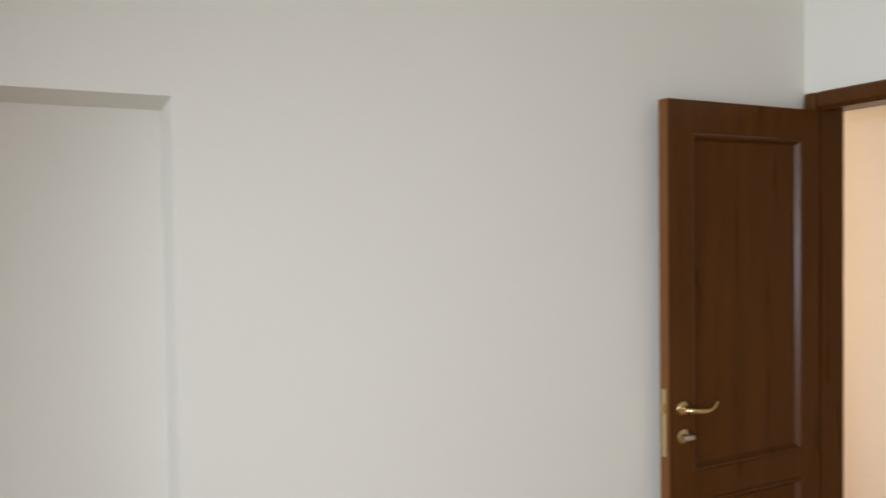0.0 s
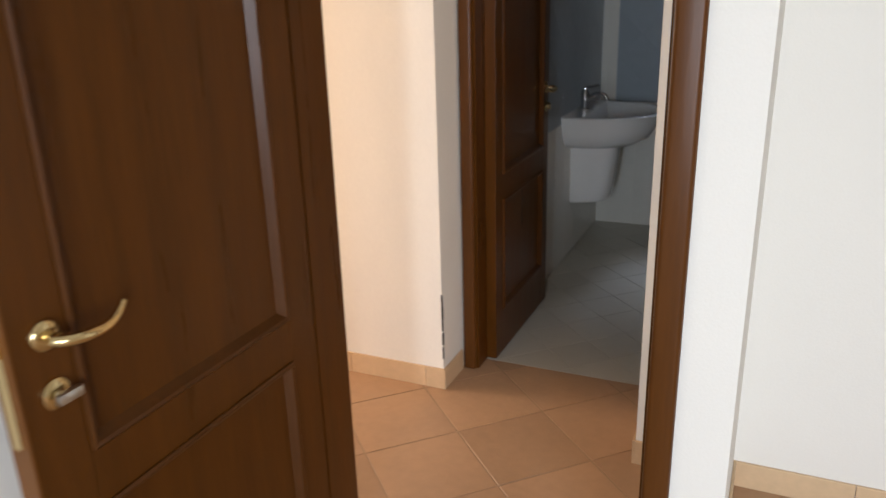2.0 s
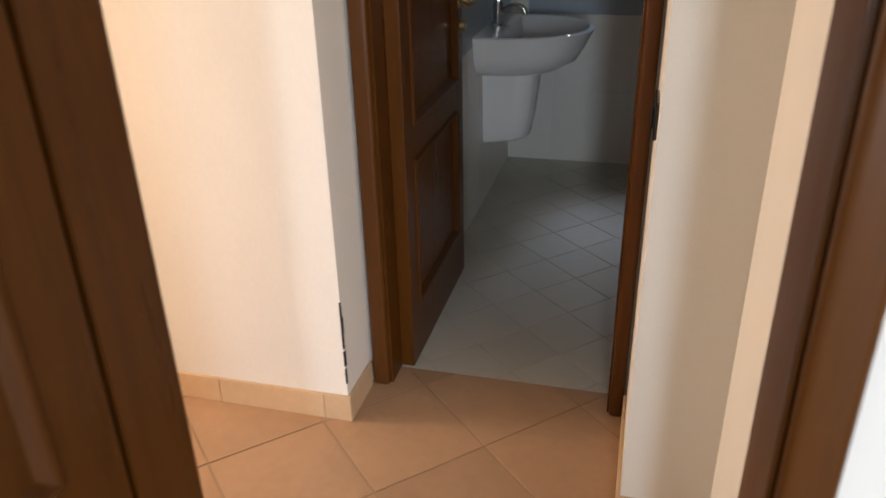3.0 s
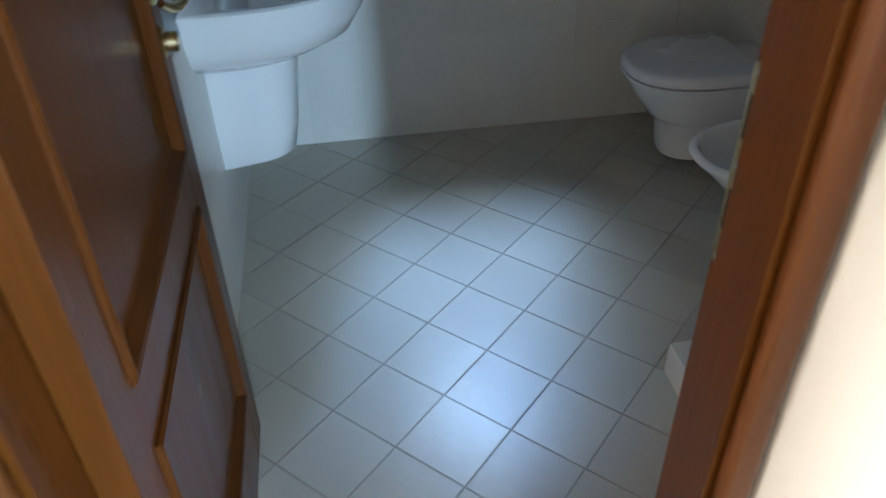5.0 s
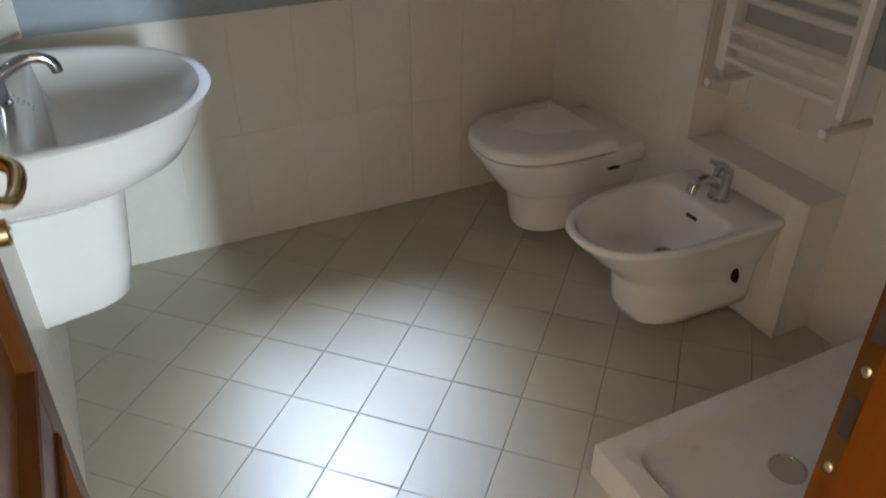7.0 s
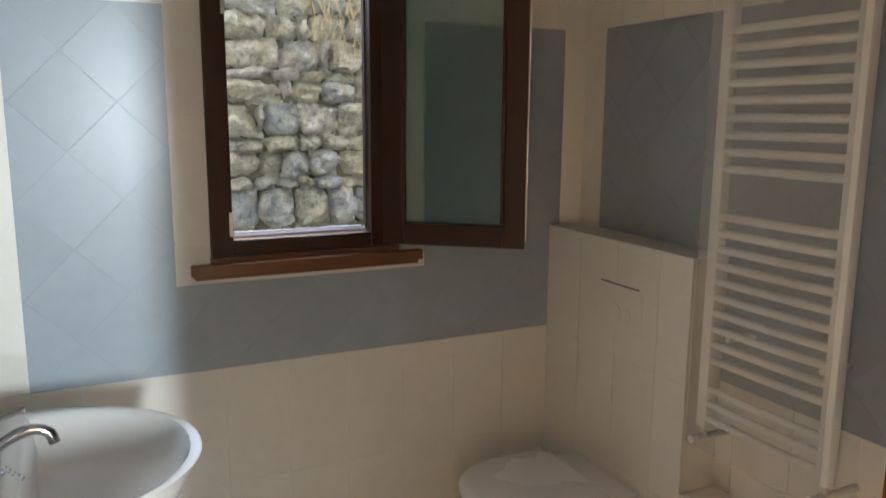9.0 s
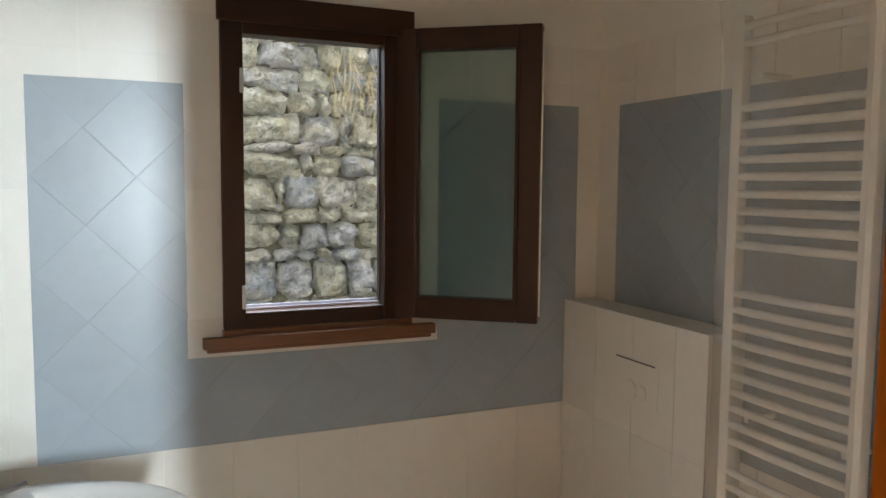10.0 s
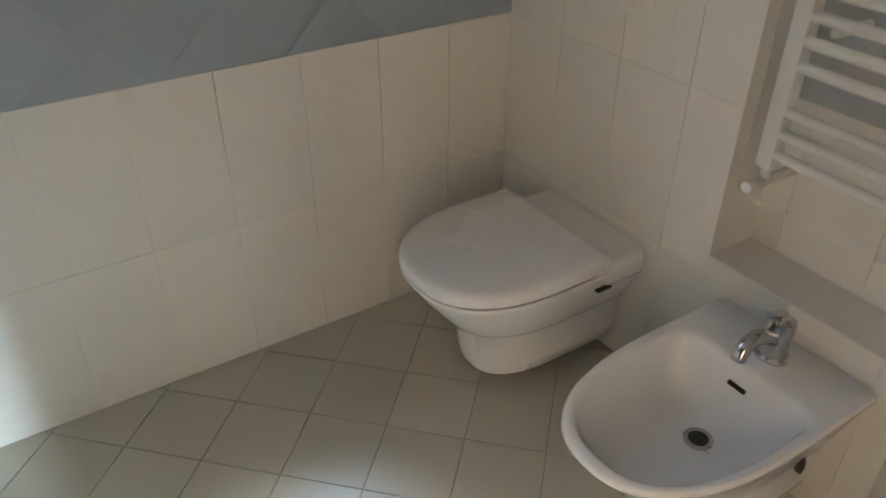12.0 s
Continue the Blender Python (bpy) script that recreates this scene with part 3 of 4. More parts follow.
def wash_basin():
    b = thing("wash_basin", pose(0.040, 1.645, 0), "white ceramic wall-hung wash basin with half pedestal", "wash basin")
    L, W, zt = 0.490, 0.680, 0.845
    rings = [dshape(0.0, 0.25, 0.28, 0.655, 2.0, 0.25), dshape(0.0, 0.335, 0.43, 0.658, 2.0, 0.22), dshape(0.0, 0.412, 0.555, 0.700, 2.05, 0.2), dshape(0.0, 0.447, 0.615, 0.755, 2.1, 0.18),
             dshape(0.0, 0.470, 0.648, 0.805, 2.1, 0.17), dshape(0.0, L - 0.004, W - 0.008, 0.832, 2.1, 0.17), dshape(0.0, L, W, zt - 0.006, 2.1, 0.17), dshape(0.002, L - 0.006, W - 0.012, zt, 2.1, 0.17),
             dshape(0.10, L - 0.026, W - 0.07, zt - 0.001, 2.1, 0.16), dshape(0.112, L - 0.034, W - 0.10, zt - 0.014, 2.1, 0.15), dshape(0.122, L - 0.06, W - 0.16, 0.775, 2.05, 0.14),
             dshape(0.14, L - 0.11, W - 0.28, 0.735, 2.0, 0.12), dshape(0.17, L - 0.17, W - 0.42, 0.716, 2.0, 0.1), dshape(0.20, L - 0.22, W - 0.56, 0.712, 2.0, 0.1)]
    bm = loft(bmesh.new(), rings)
    part("bowl", bm, CERAMIC, b, smooth=50)
    bm = loft(bmesh.new(), [dshape(0.0, 0.200, 0.20, 0.308, 2.8, 0.45, tilt=0.12), dshape(0.0, 0.213, 0.215, 0.316, 2.8, 0.45, tilt=0.12), dshape(0.0, 0.228, 0.225, 0.42, 2.8, 0.45), dshape(0.0, 0.245, 0.235, 0.56, 2.8, 0.45),
                            dshape(0.0, 0.255, 0.245, 0.66, 2.8, 0.45)])
    part("half_pedestal", bm, CERAMIC, b, "white ceramic half pedestal, open below", 50)
    tap(b, Matrix.Translation((0.052, -0.03, zt - 0.001)), 0.105, 0.125, 0.075)
    bm = bmesh.new()
    ring_of(bm, Matrix.Translation((0.235, 0, 0.7125)), 0.024, 0.016, 0.004)
    part("drain", bm, CHROME, b, "chrome basin drain", 45)
    bm = bmesh.new()
    for k in range(9):
        p = Vector((0.082, -0.045 - 0.002 * k, zt + 0.018 - 0.010 * (k % 2) - 0.001 * k))
        bmesh.ops.create_icosphere(bm, subdivisions=1, radius=0.0028, matrix=Matrix.Translation(p + Vector((0.004 * k, 0, -0.002 * k))))
    part("plug_chain", bm, CHROME, b, "fine chrome ball chain", 60)


def grown(bm, u=1.022, v=1.02, w=0.952, side=0.0):
    bm.transform(Matrix.Translation((0, side, 0)) @ Matrix.Diagonal((u, v, w, 1)))
    return bm


def toilet():
    t = thing("toilet", pose(1.927, 1.845, 0, 0, 0, 180), "white wall-hung ceramic toilet with closed lid", "toilet")
    rings = [dshape(0.0, 0.365, 0.205, 0.050, 2.6, 0.5), dshape(0.0, 0.385, 0.225, 0.058, 2.6, 0.5), dshape(0.0, 0.395, 0.235, 0.10, 2.5, 0.48), dshape(0.0, 0.405, 0.245, 0.195, 2.5, 0.46),
             dshape(0.0, 0.425, 0.265, 0.208, 2.4, 0.44), dshape(0.0, 0.445, 0.285, 0.225, 2.3, 0.42), dshape(0.0, 0.475, 0.315, 0.270, 2.3, 0.4), dshape(0.0, 0.51, 0.345, 0.320, 2.3, 0.4),
             dshape(0.0, 0.530, 0.362, 0.362, 2.35, 0.4), dshape(0.0, 0.532, 0.364, 0.372, 2.35, 0.4), dshape(0.004, 0.526, 0.356, 0.378, 2.35, 0.4)]
    part("bowl", grown(loft(bmesh.new(), rings)), CERAMIC, t, smooth=50)
    bm = loft(bmesh.new(), [dshape(0.15, 0.535, 0.370, 0.374, 2.45, 0.34), dshape(0.14, 0.545, 0.383, 0.378, 2.45, 0.34), dshape(0.14, 0.545, 0.383, 0.388, 2.45, 0.34), dshape(0.16, 0.50, 0.33, 0.390, 2.45, 0.38)])
    part("seat", grown(bm, v=1.05, side=0.009), SEAT, t, "white plastic seat ring", 50)
    bm = loft(bmesh.new(), [dshape(0.165, 0.50, 0.33, 0.3955, 2.45, 0.34), dshape(0.138, 0.549, 0.387, 0.3975, 2.45, 0.34), dshape(0.138, 0.550, 0.388, 0.420, 2.45, 0.34), dshape(0.142, 0.543, 0.380, 0.430, 2.45, 0.34),
                            dshape(0.148, 0.530, 0.366, 0.4335, 2.45, 0.34), dshape(0.160, 0.505, 0.340, 0.4355, 2.4, 0.34),
                            dshape(0.180, 0.460, 0.290, 0.4372, 2.4, 0.38), dshape(0.21, 0.400, 0.220, 0.4384, 2.4, 0.38), dshape(0.24, 0.340, 0.130, 0.4391, 2.3, 0.38), dshape(0.265, 0.29, 0.04, 0.4393, 2.3, 0.38)])
    part("lid", grown(bm, v=1.05, side=0.009), SEAT, t, "closed white toilet lid", 50)
    bm = bmesh.new()
    box(bm, 0.0005, 0.132, -0.196, 0.196, 0.300, 0.372)
    bmesh.ops.bevel(bm, geom=[e for e in bm.edges if min(v.co.x for v in e.verts) > 0.05 or abs(e.verts[0].co.y - e.verts[1].co.y) < 0.01], offset=0.024, segments=4, affect="EDGES", profile=0.5)
    part("rear_shoulder", bm, CERAMIC, t, "rounded ceramic shoulder at the wall", 50)
    for v in (-0.085, 0.085):
        part("lid_hinge", tube(bmesh.new(), [(0.134, v - 0.03, 0.386), (0.134, v + 0.03, 0.386)], 0.010), SEAT, t, "white lid hinge", 45)
    # dark block painted in for the shade of the gap between lid and shoulder
    bm = bmesh.new()
    box(bm, 0.100, 0.146, 0.150, 0.186, 0.293, 0.301, bevel=0.003)
    part("gap_shade", bm, DARK, t, "dark patch for the shaded gap below the lid corner", 45)


def bidet():
    b = thing("bidet", pose(1.927, 1.236, 0, 0, 0, 180), "white wall-hung ceramic bidet with chrome tap", "bidet")
    zt = 0.383
    rows = ((0.0, 0.350, 0.215, 0.060, 2.6, 0.5, 0.02), (0.0, 0.374, 0.235, 0.068, 2.6, 0.5, 0.02), (0.0, 0.388, 0.248, 0.10, 2.5, 0.48, 0.02), (0.0, 0.400, 0.258, 0.190, 2.5, 0.46, 0.02),
            (0.0, 0.406, 0.264, 0.206, 2.4, 0.44, 0.02), (0.0, 0.424, 0.276, 0.226, 2.35, 0.42, 0.02), (0.0, 0.462, 0.298, 0.262, 2.35, 0.4, 0.02), (0.0, 0.503, 0.324, 0.302, 2.35, 0.4, 0.02),
            (0.0, 0.541, 0.348, 0.340, 2.4, 0.4, 0.02), (0.0, 0.562, 0.364, 0.359, 2.4, 0.4, 0.02), (0.0, 0.571, 0.373, 0.370, 2.4, 0.4, 0.02), (0.002, 0.570, 0.372, 0.378, 2.4, 0.4, 0.02),
            (0.006, 0.564, 0.365, zt, 2.4, 0.4, 0.02), (0.140, 0.553, 0.340, zt, 2.45, 0.28, 0.045), (0.150, 0.546, 0.328, zt - 0.003, 2.45, 0.26, 0.045), (0.157, 0.540, 0.319, zt - 0.010, 2.5, 0.25, 0.045),
            (0.164, 0.533, 0.308, zt - 0.024, 2.5, 0.25, 0.045), (0.178, 0.514, 0.282, 0.322, 2.4, 0.24, 0.05), (0.196, 0.482, 0.238, 0.280, 2.3, 0.22, 0.05), (0.212, 0.440, 0.185, 0.254, 2.2, 0.2, 0.045),
            (0.228, 0.385, 0.120, 0.242, 2.2, 0.2, 0.035), (0.245, 0.330, 0.055, 0.238, 2.0, 0.2, 0.015))
    rings = [dround(*row) for row in rows]
    part("bowl", grown(loft(bmesh.new(), rings), 1.02, 1.0, 1.0), CERAMIC, b, smooth=50)
    tap(b, Matrix.Translation((0.084, 0.0, zt - 0.001)) @ Matrix.Diagonal((1.15, 1.35, 1.1, 1)), 0.085, 0.100, 0.05)
    bm = bmesh.new()
    ring_of(bm, Matrix.Translation((0.258, 0.0, 0.2415)), 0.030, 0.021, 0.004)
    part("drain", bm, CHROME, b, "chrome bidet drain", 45)
    bm = bmesh.new()
    tube(bm, [(0.258, 0, 0.2395), (0.258, 0, 0.2435)], 0.0195, 16)
    part("drain_hole", bm, DARK, b, "dark drain opening", 45)
    bm = bmesh.new()
    box(bm, -0.003, 0.004, -0.021, 0.021, -0.005, 0.005, bevel=0.002)
    bm.transform(pose(0.1735, 0, 0.342, 0, -20, 0))
    part("overflow", bm, DARK, b, "dark overflow slot")
    bm = bmesh.new()
    m = pose(0.098, 0.1225, 0.198, 0, 18, 0)
    ring = lambda s, v: [m @ Vector((0.012 * s * math.cos(a), v, 0.031 * s * math.sin(a))) for a in (2 * math.pi * k / 14 for k in range(14))]
    loft(bm, [ring(1, 0), ring(1, 0.016), ring(0.7, 0.018)])
    part("fixing_hole", bm, DARK, b, "dark oval fixing hole", 45)


wash_basin()
toilet()
bidet()


def shower_tray():
    s = thing("shower_tray", pose(0, 0, 0), "low white acrylic shower tray in the corner", "shower tray")
    x0, x1, y0, y1, zt = 1.142, 2.066, 0.107, 0.823, 0.092
    n = 6

    def outline(inset, z, r):
        pts = []
        for cx, cy, a0 in ((x1 - inset, y1 - inset, 0), (x0 + inset, y1 - inset, 90), (x0 + inset, y0 + inset, 180), (x1 - inset, y0 + inset, 270)):
            sx, sy = (-1 if a0 in (0, 270) else 1), (-1 if a0 in (0, 90) else 1)
            for k in range(n + 1):
                a = radians(a0 + 90 * k / n)
                pts.append((cx + sx * r + r * math.cos(a), cy + sy * r + r * math.sin(a), z))
        return pts
    rings = [outline(0.0, 0.0, 0.012), outline(0.0, zt - 0.006, 0.012), outline(0.004, zt, 0.012), outline(0.062, zt, 0.05), outline(0.068, zt - 0.006, 0.05), outline(0.085, 0.062, 0.06), outline(0.13, 0.054, 0.06), outline(0.30, 0.050, 0.03)]
    part("tray", loft(bmesh.new(), rings), ACRYLIC, s, smooth=40)
    bm = bmesh.new()
    ring_of(bm, Matrix.Translation((1.535, 0.585, 0.0505)), 0.045, 0.040, 0.006, 24)
    tube(bm, [(1.535, 0.585, 0.052), (1.535, 0.585, 0.0545)], 0.040, 24)
    part("drain_cover", bm, CHROME, s, "round chrome shower drain cover", 45)


shower_tray()


def towel_radiator():
    r = thing("towel_radiator", pose(0, 0, 0), "white ladder towel radiator still in dusty plastic film", "radiator")
    x, ya, yb, z0, z1 = 1.945, 1.005, 1.415, 0.700, 2.095
    for y in (ya, yb):
        bm = bmesh.new()
        box(bm, x - 0.018, x + 0.018, y - 0.019, y + 0.019, z0, z1, bevel=0.009)
        part("post", bm, ENAMEL, r, smooth=50)
    zs = [2.065, 2.018] + [1.845 - 0.0468 * k for k in range(9)] + [1.335 - 0.0468 * k for k in range(10)] + [0.825, 0.780, 0.735]
    for z in zs:
        bm = bmesh.new()
        pts = [(x - 0.004 - 0.007 * math.sin(math.pi * k / 8), ya + (yb - ya) * k / 8, z) for k in range(9)]
        tube(bm, pts, 0.0115, 8, False)
        part("rung", bm, ENAMEL, r, smooth=60)
    for y in (ya, yb):
        bm = bmesh.new()
        tube(bm, [(x, y, z0), (x, y, 0.672)], 0.010)
        tube(bm, [(x - 0.004, y, 0.668), (2.069, y, 0.668)], 0.011)
        tube(bm, [(x - 0.030, y, 0.668), (x - 0.004, y, 0.668)], [0.010, 0.014])
        part("valve", bm, STEEL, r, "small metal radiator valve", 45)
        bm = bmesh.new()
        tube(bm, [(x - 0.052, y, 0.668), (x - 0.031, y, 0.668)], [0.012, 0.013], 12)
        part("valve_cap", bm, SEAT, r, "small valve cap", 45)
        for z in (0.98, 1.93):
            bm = bmesh.new()
            tube(bm, [(x + 0.017, y + 0.05 * (1 if y == ya else -1), z), (2.069, y + 0.05 * (1 if y == ya else -1), z)], 0.009)
            part("bracket", bm, ENAMEL, r, "", 45)
    # loose wrap in front, creased, bunched at the top
    bm = bmesh.new()
    grid = []
    for i in range(15):
        row = []
        for k in range(41):
            y, z = ya - 0.022 + (yb - ya + 0.044) * i / 14, 0.652 + 1.478 * k / 40
            q = noise.noise(Vector((y * 9, z * 5, 3.1))) * 0.006 + noise.noise(Vector((y * 26, z * 14, 1.7))) * 0.0025
            top = max(0.0, z - 2.03)
            row.append(bm.verts.new((x - 0.048 + q - top * 0.25 * (1 + noise.noise(Vector((y * 40, z * 30, 0)))), y, z)))
        grid.append(row)
    for a, b in zip(grid, grid[1:]):
        for k in range(40):
            bm.faces.new((a[k], a[k + 1], b[k + 1], b[k]))
    part("plastic_wrap", bm, FILM, r, "thin crumpled clear plastic film", 80)


towel_radiator()


# ---- flush plate, switch ----
f = thing("flush_plate", pose(1.9268, 1.81, 0), "white flush plate with two round buttons", "flush plate")
part("plate", boxes((-0.0009, 0.0, -0.115, 0.115, 0.905, 1.062), bevel=0.0003), PLATE, f)
for y, rr in ((0.022, 0.033), (-0.036, 0.026)):
    bm = bmesh.new()
    rosette(bm, rr, 0.003, Matrix.Translation((-0.002, y, 0.955)) @ pose(0, 0, 0, 0, -90, 0))
    part("button", bm, PLATE, f, "round white flush button", 45)
part("top_slot", boxes((-0.0034, -0.0021, -0.10, 0.10, 1.052, 1.057)), RUBBER, f, "thin dark joint line")
s = thing("light_switch", pose(0.7948, -0.262, 0.99), "black rectangular light switch on the cream hall wall", "light switch")
part("cover_plate", boxes((-0.009, 0.0, -0.060, 0.060, -0.040, 0.040), bevel=0.004), BLACK, s)
part("rocker", boxes((-0.014, -0.0092, -0.034, 0.034, -0.023, 0.023), bevel=0.002), BLACK, s)


# ---- stone wall outside ----
def stone_mesh(w, h, d, rng):
    """A split fieldstone: rounded outline, a few broken facets and a rough face towards -y."""
    bm = bmesh.new()
    nu, nv = max(6, min(12, int(w / 0.022))), max(4, min(9, int(h / 0.018)))
    seed, rd = rng.uniform(0, 90), rng.uniform(0.0, 0.04)
    cuts = [rng.uniform(0.0, 0.26) for k in range(4)]
    facets = [(rng.uniform(-0.9, 0.9), rng.uniform(-1.0, 1.0), rng.uniform(0.8, 1.3)) for k in range(4)]
    rows = []
    for a in range(nu + 1):
        row = []
        for b in range(nv + 1):
            u, v = a / nu * 2 - 1, b / nv * 2 - 1
            e = max(abs(u), abs(v))
            cu, cv = u * (1 - rd * v * v), v * (1 - rd * u * u)
            cut = 1 - cuts[(u > 0) + 2 * (v > 0)] * max(0.0, abs(u) + abs(v) - 1)
            x, z = cu * cut * w / 2, cv * cut * h / 2
            face = min(1.15, min(c + fa * u + fb * v for fa, fb, c in facets))
            q = noise.noise(Vector((x * 16 + seed, z * 16, seed))) * 0.6 + noise.noise(Vector((x * 48, z * 48 + seed, seed))) * 0.26
            dep = d * (max(face, 0.25) + q) * (1.0 - 0.7 * e ** 10)
            jx, jz = noise.noise(Vector((x * 22 + seed, z * 22, 5.0))), noise.noise(Vector((x * 22, z * 22 + seed, 9.0)))
            row.append(bm.verts.new((x + jx * 0.018, -dep, z + jz * 0.016)))
        rows.append(row)
    for r0, r1 in zip(rows, rows[1:]):
        for k in range(nv):
            bm.faces.new((r0[k], r1[k], r1[k + 1], r0[k + 1]))
    edge = [rows[k][0] for k in range(nu + 1)] + [rows[nu][k] for k in range(1, nv + 1)] + [rows[k][nv] for k in range(nu - 1, -1, -1)] + [rows[0][k] for k in range(nv - 1, 0, -1)]
    back = [bm.verts.new((v.co.x, 0.06, v.co.z)) for v in edge]
    for k in range(len(edge)):
        bm.faces.new((edge[k], edge[(k + 1) % len(edge)], back[(k + 1) % len(edge)], back[k]))
    bmesh.ops.recalc_face_normals(bm, faces=bm.faces)
    me = bpy.data.meshes.new("stone")
    bm.to_mesh(me)
    bm.free()
    me.materials.append(STONE)
    return me


def stone_wall():
    wy, left = 3.55, 0.94
    # plain unseen top up to 3.10 added to keep sky light off the tray
    wall = structure("stone_wall", boxes((-2.5, 5.0, wy + 0.002, wy + 0.5, -0.4, 2.15), (left + 0.06, 5.0, wy + 0.002, wy + 0.5, 2.15, 3.10)), MORTAR, "rough dry-laid grey fieldstone retaining wall", "stone wall")
    rng = random.Random(7)
    # courses from the top: height, widths of the stones
    courses = ((0.16, (0.22, 0.18, 0.25)), (0.14, (0.30, 0.20, 0.16)), (0.125, (0.10, 0.30, 0.11, 0.14)), (0.105, (0.31, 0.175, 0.15)), (0.118, (0.235, 0.155, 0.06, 0.18)),
               (0.137, (0.30, 0.205, 0.05, 0.16)), (0.060, (0.26, 0.13, 0.15, 0.13)), (0.106, (0.30, 0.06, 0.14, 0.18)), (0.150, (0.19, 0.04, 0.17, 0.20)), (0.076, (0.20, 0.20, 0.09, 0.14)),
               (0.122, (0.19, 0.115, 0.125, 0.165)), (0.060, (0.16, 0.125, 0.09, 0.07, 0.15)), (0.190, (0.19, 0.18, 0.18, 0.13)), (0.14, (0.2, 0.16, 0.2)), (0.12, (0.2, 0.2, 0.14)), (0.16, (0.2, 0.16, 0.2)))
    z = 2.31 + 0.30
    for h, widths in courses:
        z -= h
        row, x = [], left - 0.02 + rng.uniform(-0.012, 0.012)
        for w in widths:
            row.append((x, w))
            x += w
        while x < 2.75:
            row.append((x, rng.uniform(0.9, 2.2) * max(h, 0.09)))
            x += row[-1][1]
        x = row[0][0]
        while x > 0.05 and z + h < 2.16:
            w = rng.uniform(0.9, 2.2) * max(h, 0.09)
            x -= w
            row.append((x, w))
        for x, w in row:
            ob = new("stone", stone_mesh(w + rng.uniform(-0.002, 0.016), h * rng.uniform(1.0, 1.16), rng.uniform(0.06, 0.13), rng))
            ob.parent = wall
            ob.matrix_basis = pose(x + w / 2, wy, z + h / 2 + rng.uniform(-0.008, 0.008), 0, rng.uniform(-8, 8), 0)
            # small wedge stones in the joints
            if rng.random() < 0.45:
                ob = new("stone", stone_mesh(rng.uniform(0.03, 0.07), rng.uniform(0.018, 0.035), 0.03, rng))
                ob.parent = wall
                ob.matrix_basis = pose(x + w * rng.uniform(0.0, 1.0), wy - 0.012, z + rng.uniform(-0.004, 0.008), 0, rng.uniform(-20, 20), 0)
    # dry stalks hanging over the stones
    bm = bmesh.new()
    for k in range(38):
        x, zt = 1.52 + rng.uniform(-0.16, 0.22), rng.uniform(1.95, 2.3)
        p = [Vector((x, wy - 0.085, zt)), Vector((x + rng.uniform(-0.04, 0.04), wy - 0.11, zt - 0.08)), Vector((x + rng.uniform(-0.07, 0.07), wy - 0.10, zt - rng.uniform(0.14, 0.26)))]
        tube(bm, p, [0.0022, 0.0018, 0.0008], 4)
    ob = link("dry_grass", bm, STRAW)
    tagged(ob, "dry straw stalks hanging over the stones", "dry grass", kind="stuff")


stone_wall()
nb = thing("neighbour_house", pose(0, 0, 0), "pale rendered house behind the stone wall", "house")
part("wall", boxes((-9, 12, 12.0, 12.3, -0.2, 3.6)), RENDER, nb)
part("roof", boxes((-9.4, 12.4, 11.4, 16.0, 3.6, 3.75)), TERRA, nb, "low tiled roof edge")

# ---- skirtings ----
def skirting(name, pieces, label):
    sk = tagged(new_at(name, pose(0, 0, 0)), label, "skirting", kind="structure")
    for p in pieces:
        part("skirting_tile", boxes(p, bevel=0.002), SKIRT, sk)


gap = 0.002
hall_sk = [(-2.49 + 0.345 * k, min(-2.49 + 0.345 * (k + 1) - gap, 0.009), -0.221, -0.2125, 0.0, 0.088) for k in range(8)]
hall_sk += [(0.0005, 0.009, -0.212, -0.029, 0.0, 0.088), (0.7855, 0.7945, -0.449, -0.029, 0.0, 0.088), (0.7945, 0.999, -0.4495, -0.4405, 0.0, 0.088), (0.991, 0.9995, -1.09, -0.45, 0.0, 0.088)]
skirting("baseboard_hall", hall_sk, "terracotta tile skirting along the cream hall walls")
bed_sk = [(1.1005 + 0.345 * k, 1.1005 + 0.345 * (k + 1) - gap, -0.4495, -0.4405, 0.0, 0.088) for k in range(11)]
bed_sk += [(1.1005, 1.1095, -1.22, -0.45, 0.0, 0.088), (0.99, 1.10, -1.2295, -1.2205, 0.0, 0.088)]
skirting("baseboard_bedroom", bed_sk, "terracotta tile skirting along the white bedroom walls")


# ---- tiles ----
def clip(poly, x0, x1, y0, y1):
    for axis, lim, sign in ((0, x0, 1), (0, x1, -1), (1, y0, 1), (1, y1, -1)):
        out = []
        for a, b in zip(poly, poly[1:] + poly[:1]):
            da, db = sign * (a[axis] - lim), sign * (b[axis] - lim)
            if da >= 0:
                out.append(a)
            if (da < 0) != (db < 0):
                t = da / (da - db)
                out.append((a[0] + t * (b[0] - a[0]), a[1] + t * (b[1] - a[1])))
        poly = out
        if len(poly) < 3:
            return []
    return poly


def tile_mesh(polys, thick, material, cham):
    bm = bmesh.new()
    for poly in polys:
        cx, cy = sum(p[0] for p in poly) / len(poly), sum(p[1] for p in poly) / len(poly)
        ring = lambda z, s: [(p[0] - s * (1 if p[0] > cx else -1), p[1] - s * (1 if p[1] > cy else -1), z) for p in poly]
        loft(bm, [ring(-thick, 0), ring(-cham, 0), ring(0.0, cham)] if cham else [ring(-thick, 0), ring(0.0, 0)], False, True)
    bmesh.ops.recalc_face_normals(bm, faces=bm.faces)
    me = bpy.data.meshes.new("tile")
    bm.to_mesh(me)
    bm.free()
    me.materials.append(material)
    return me


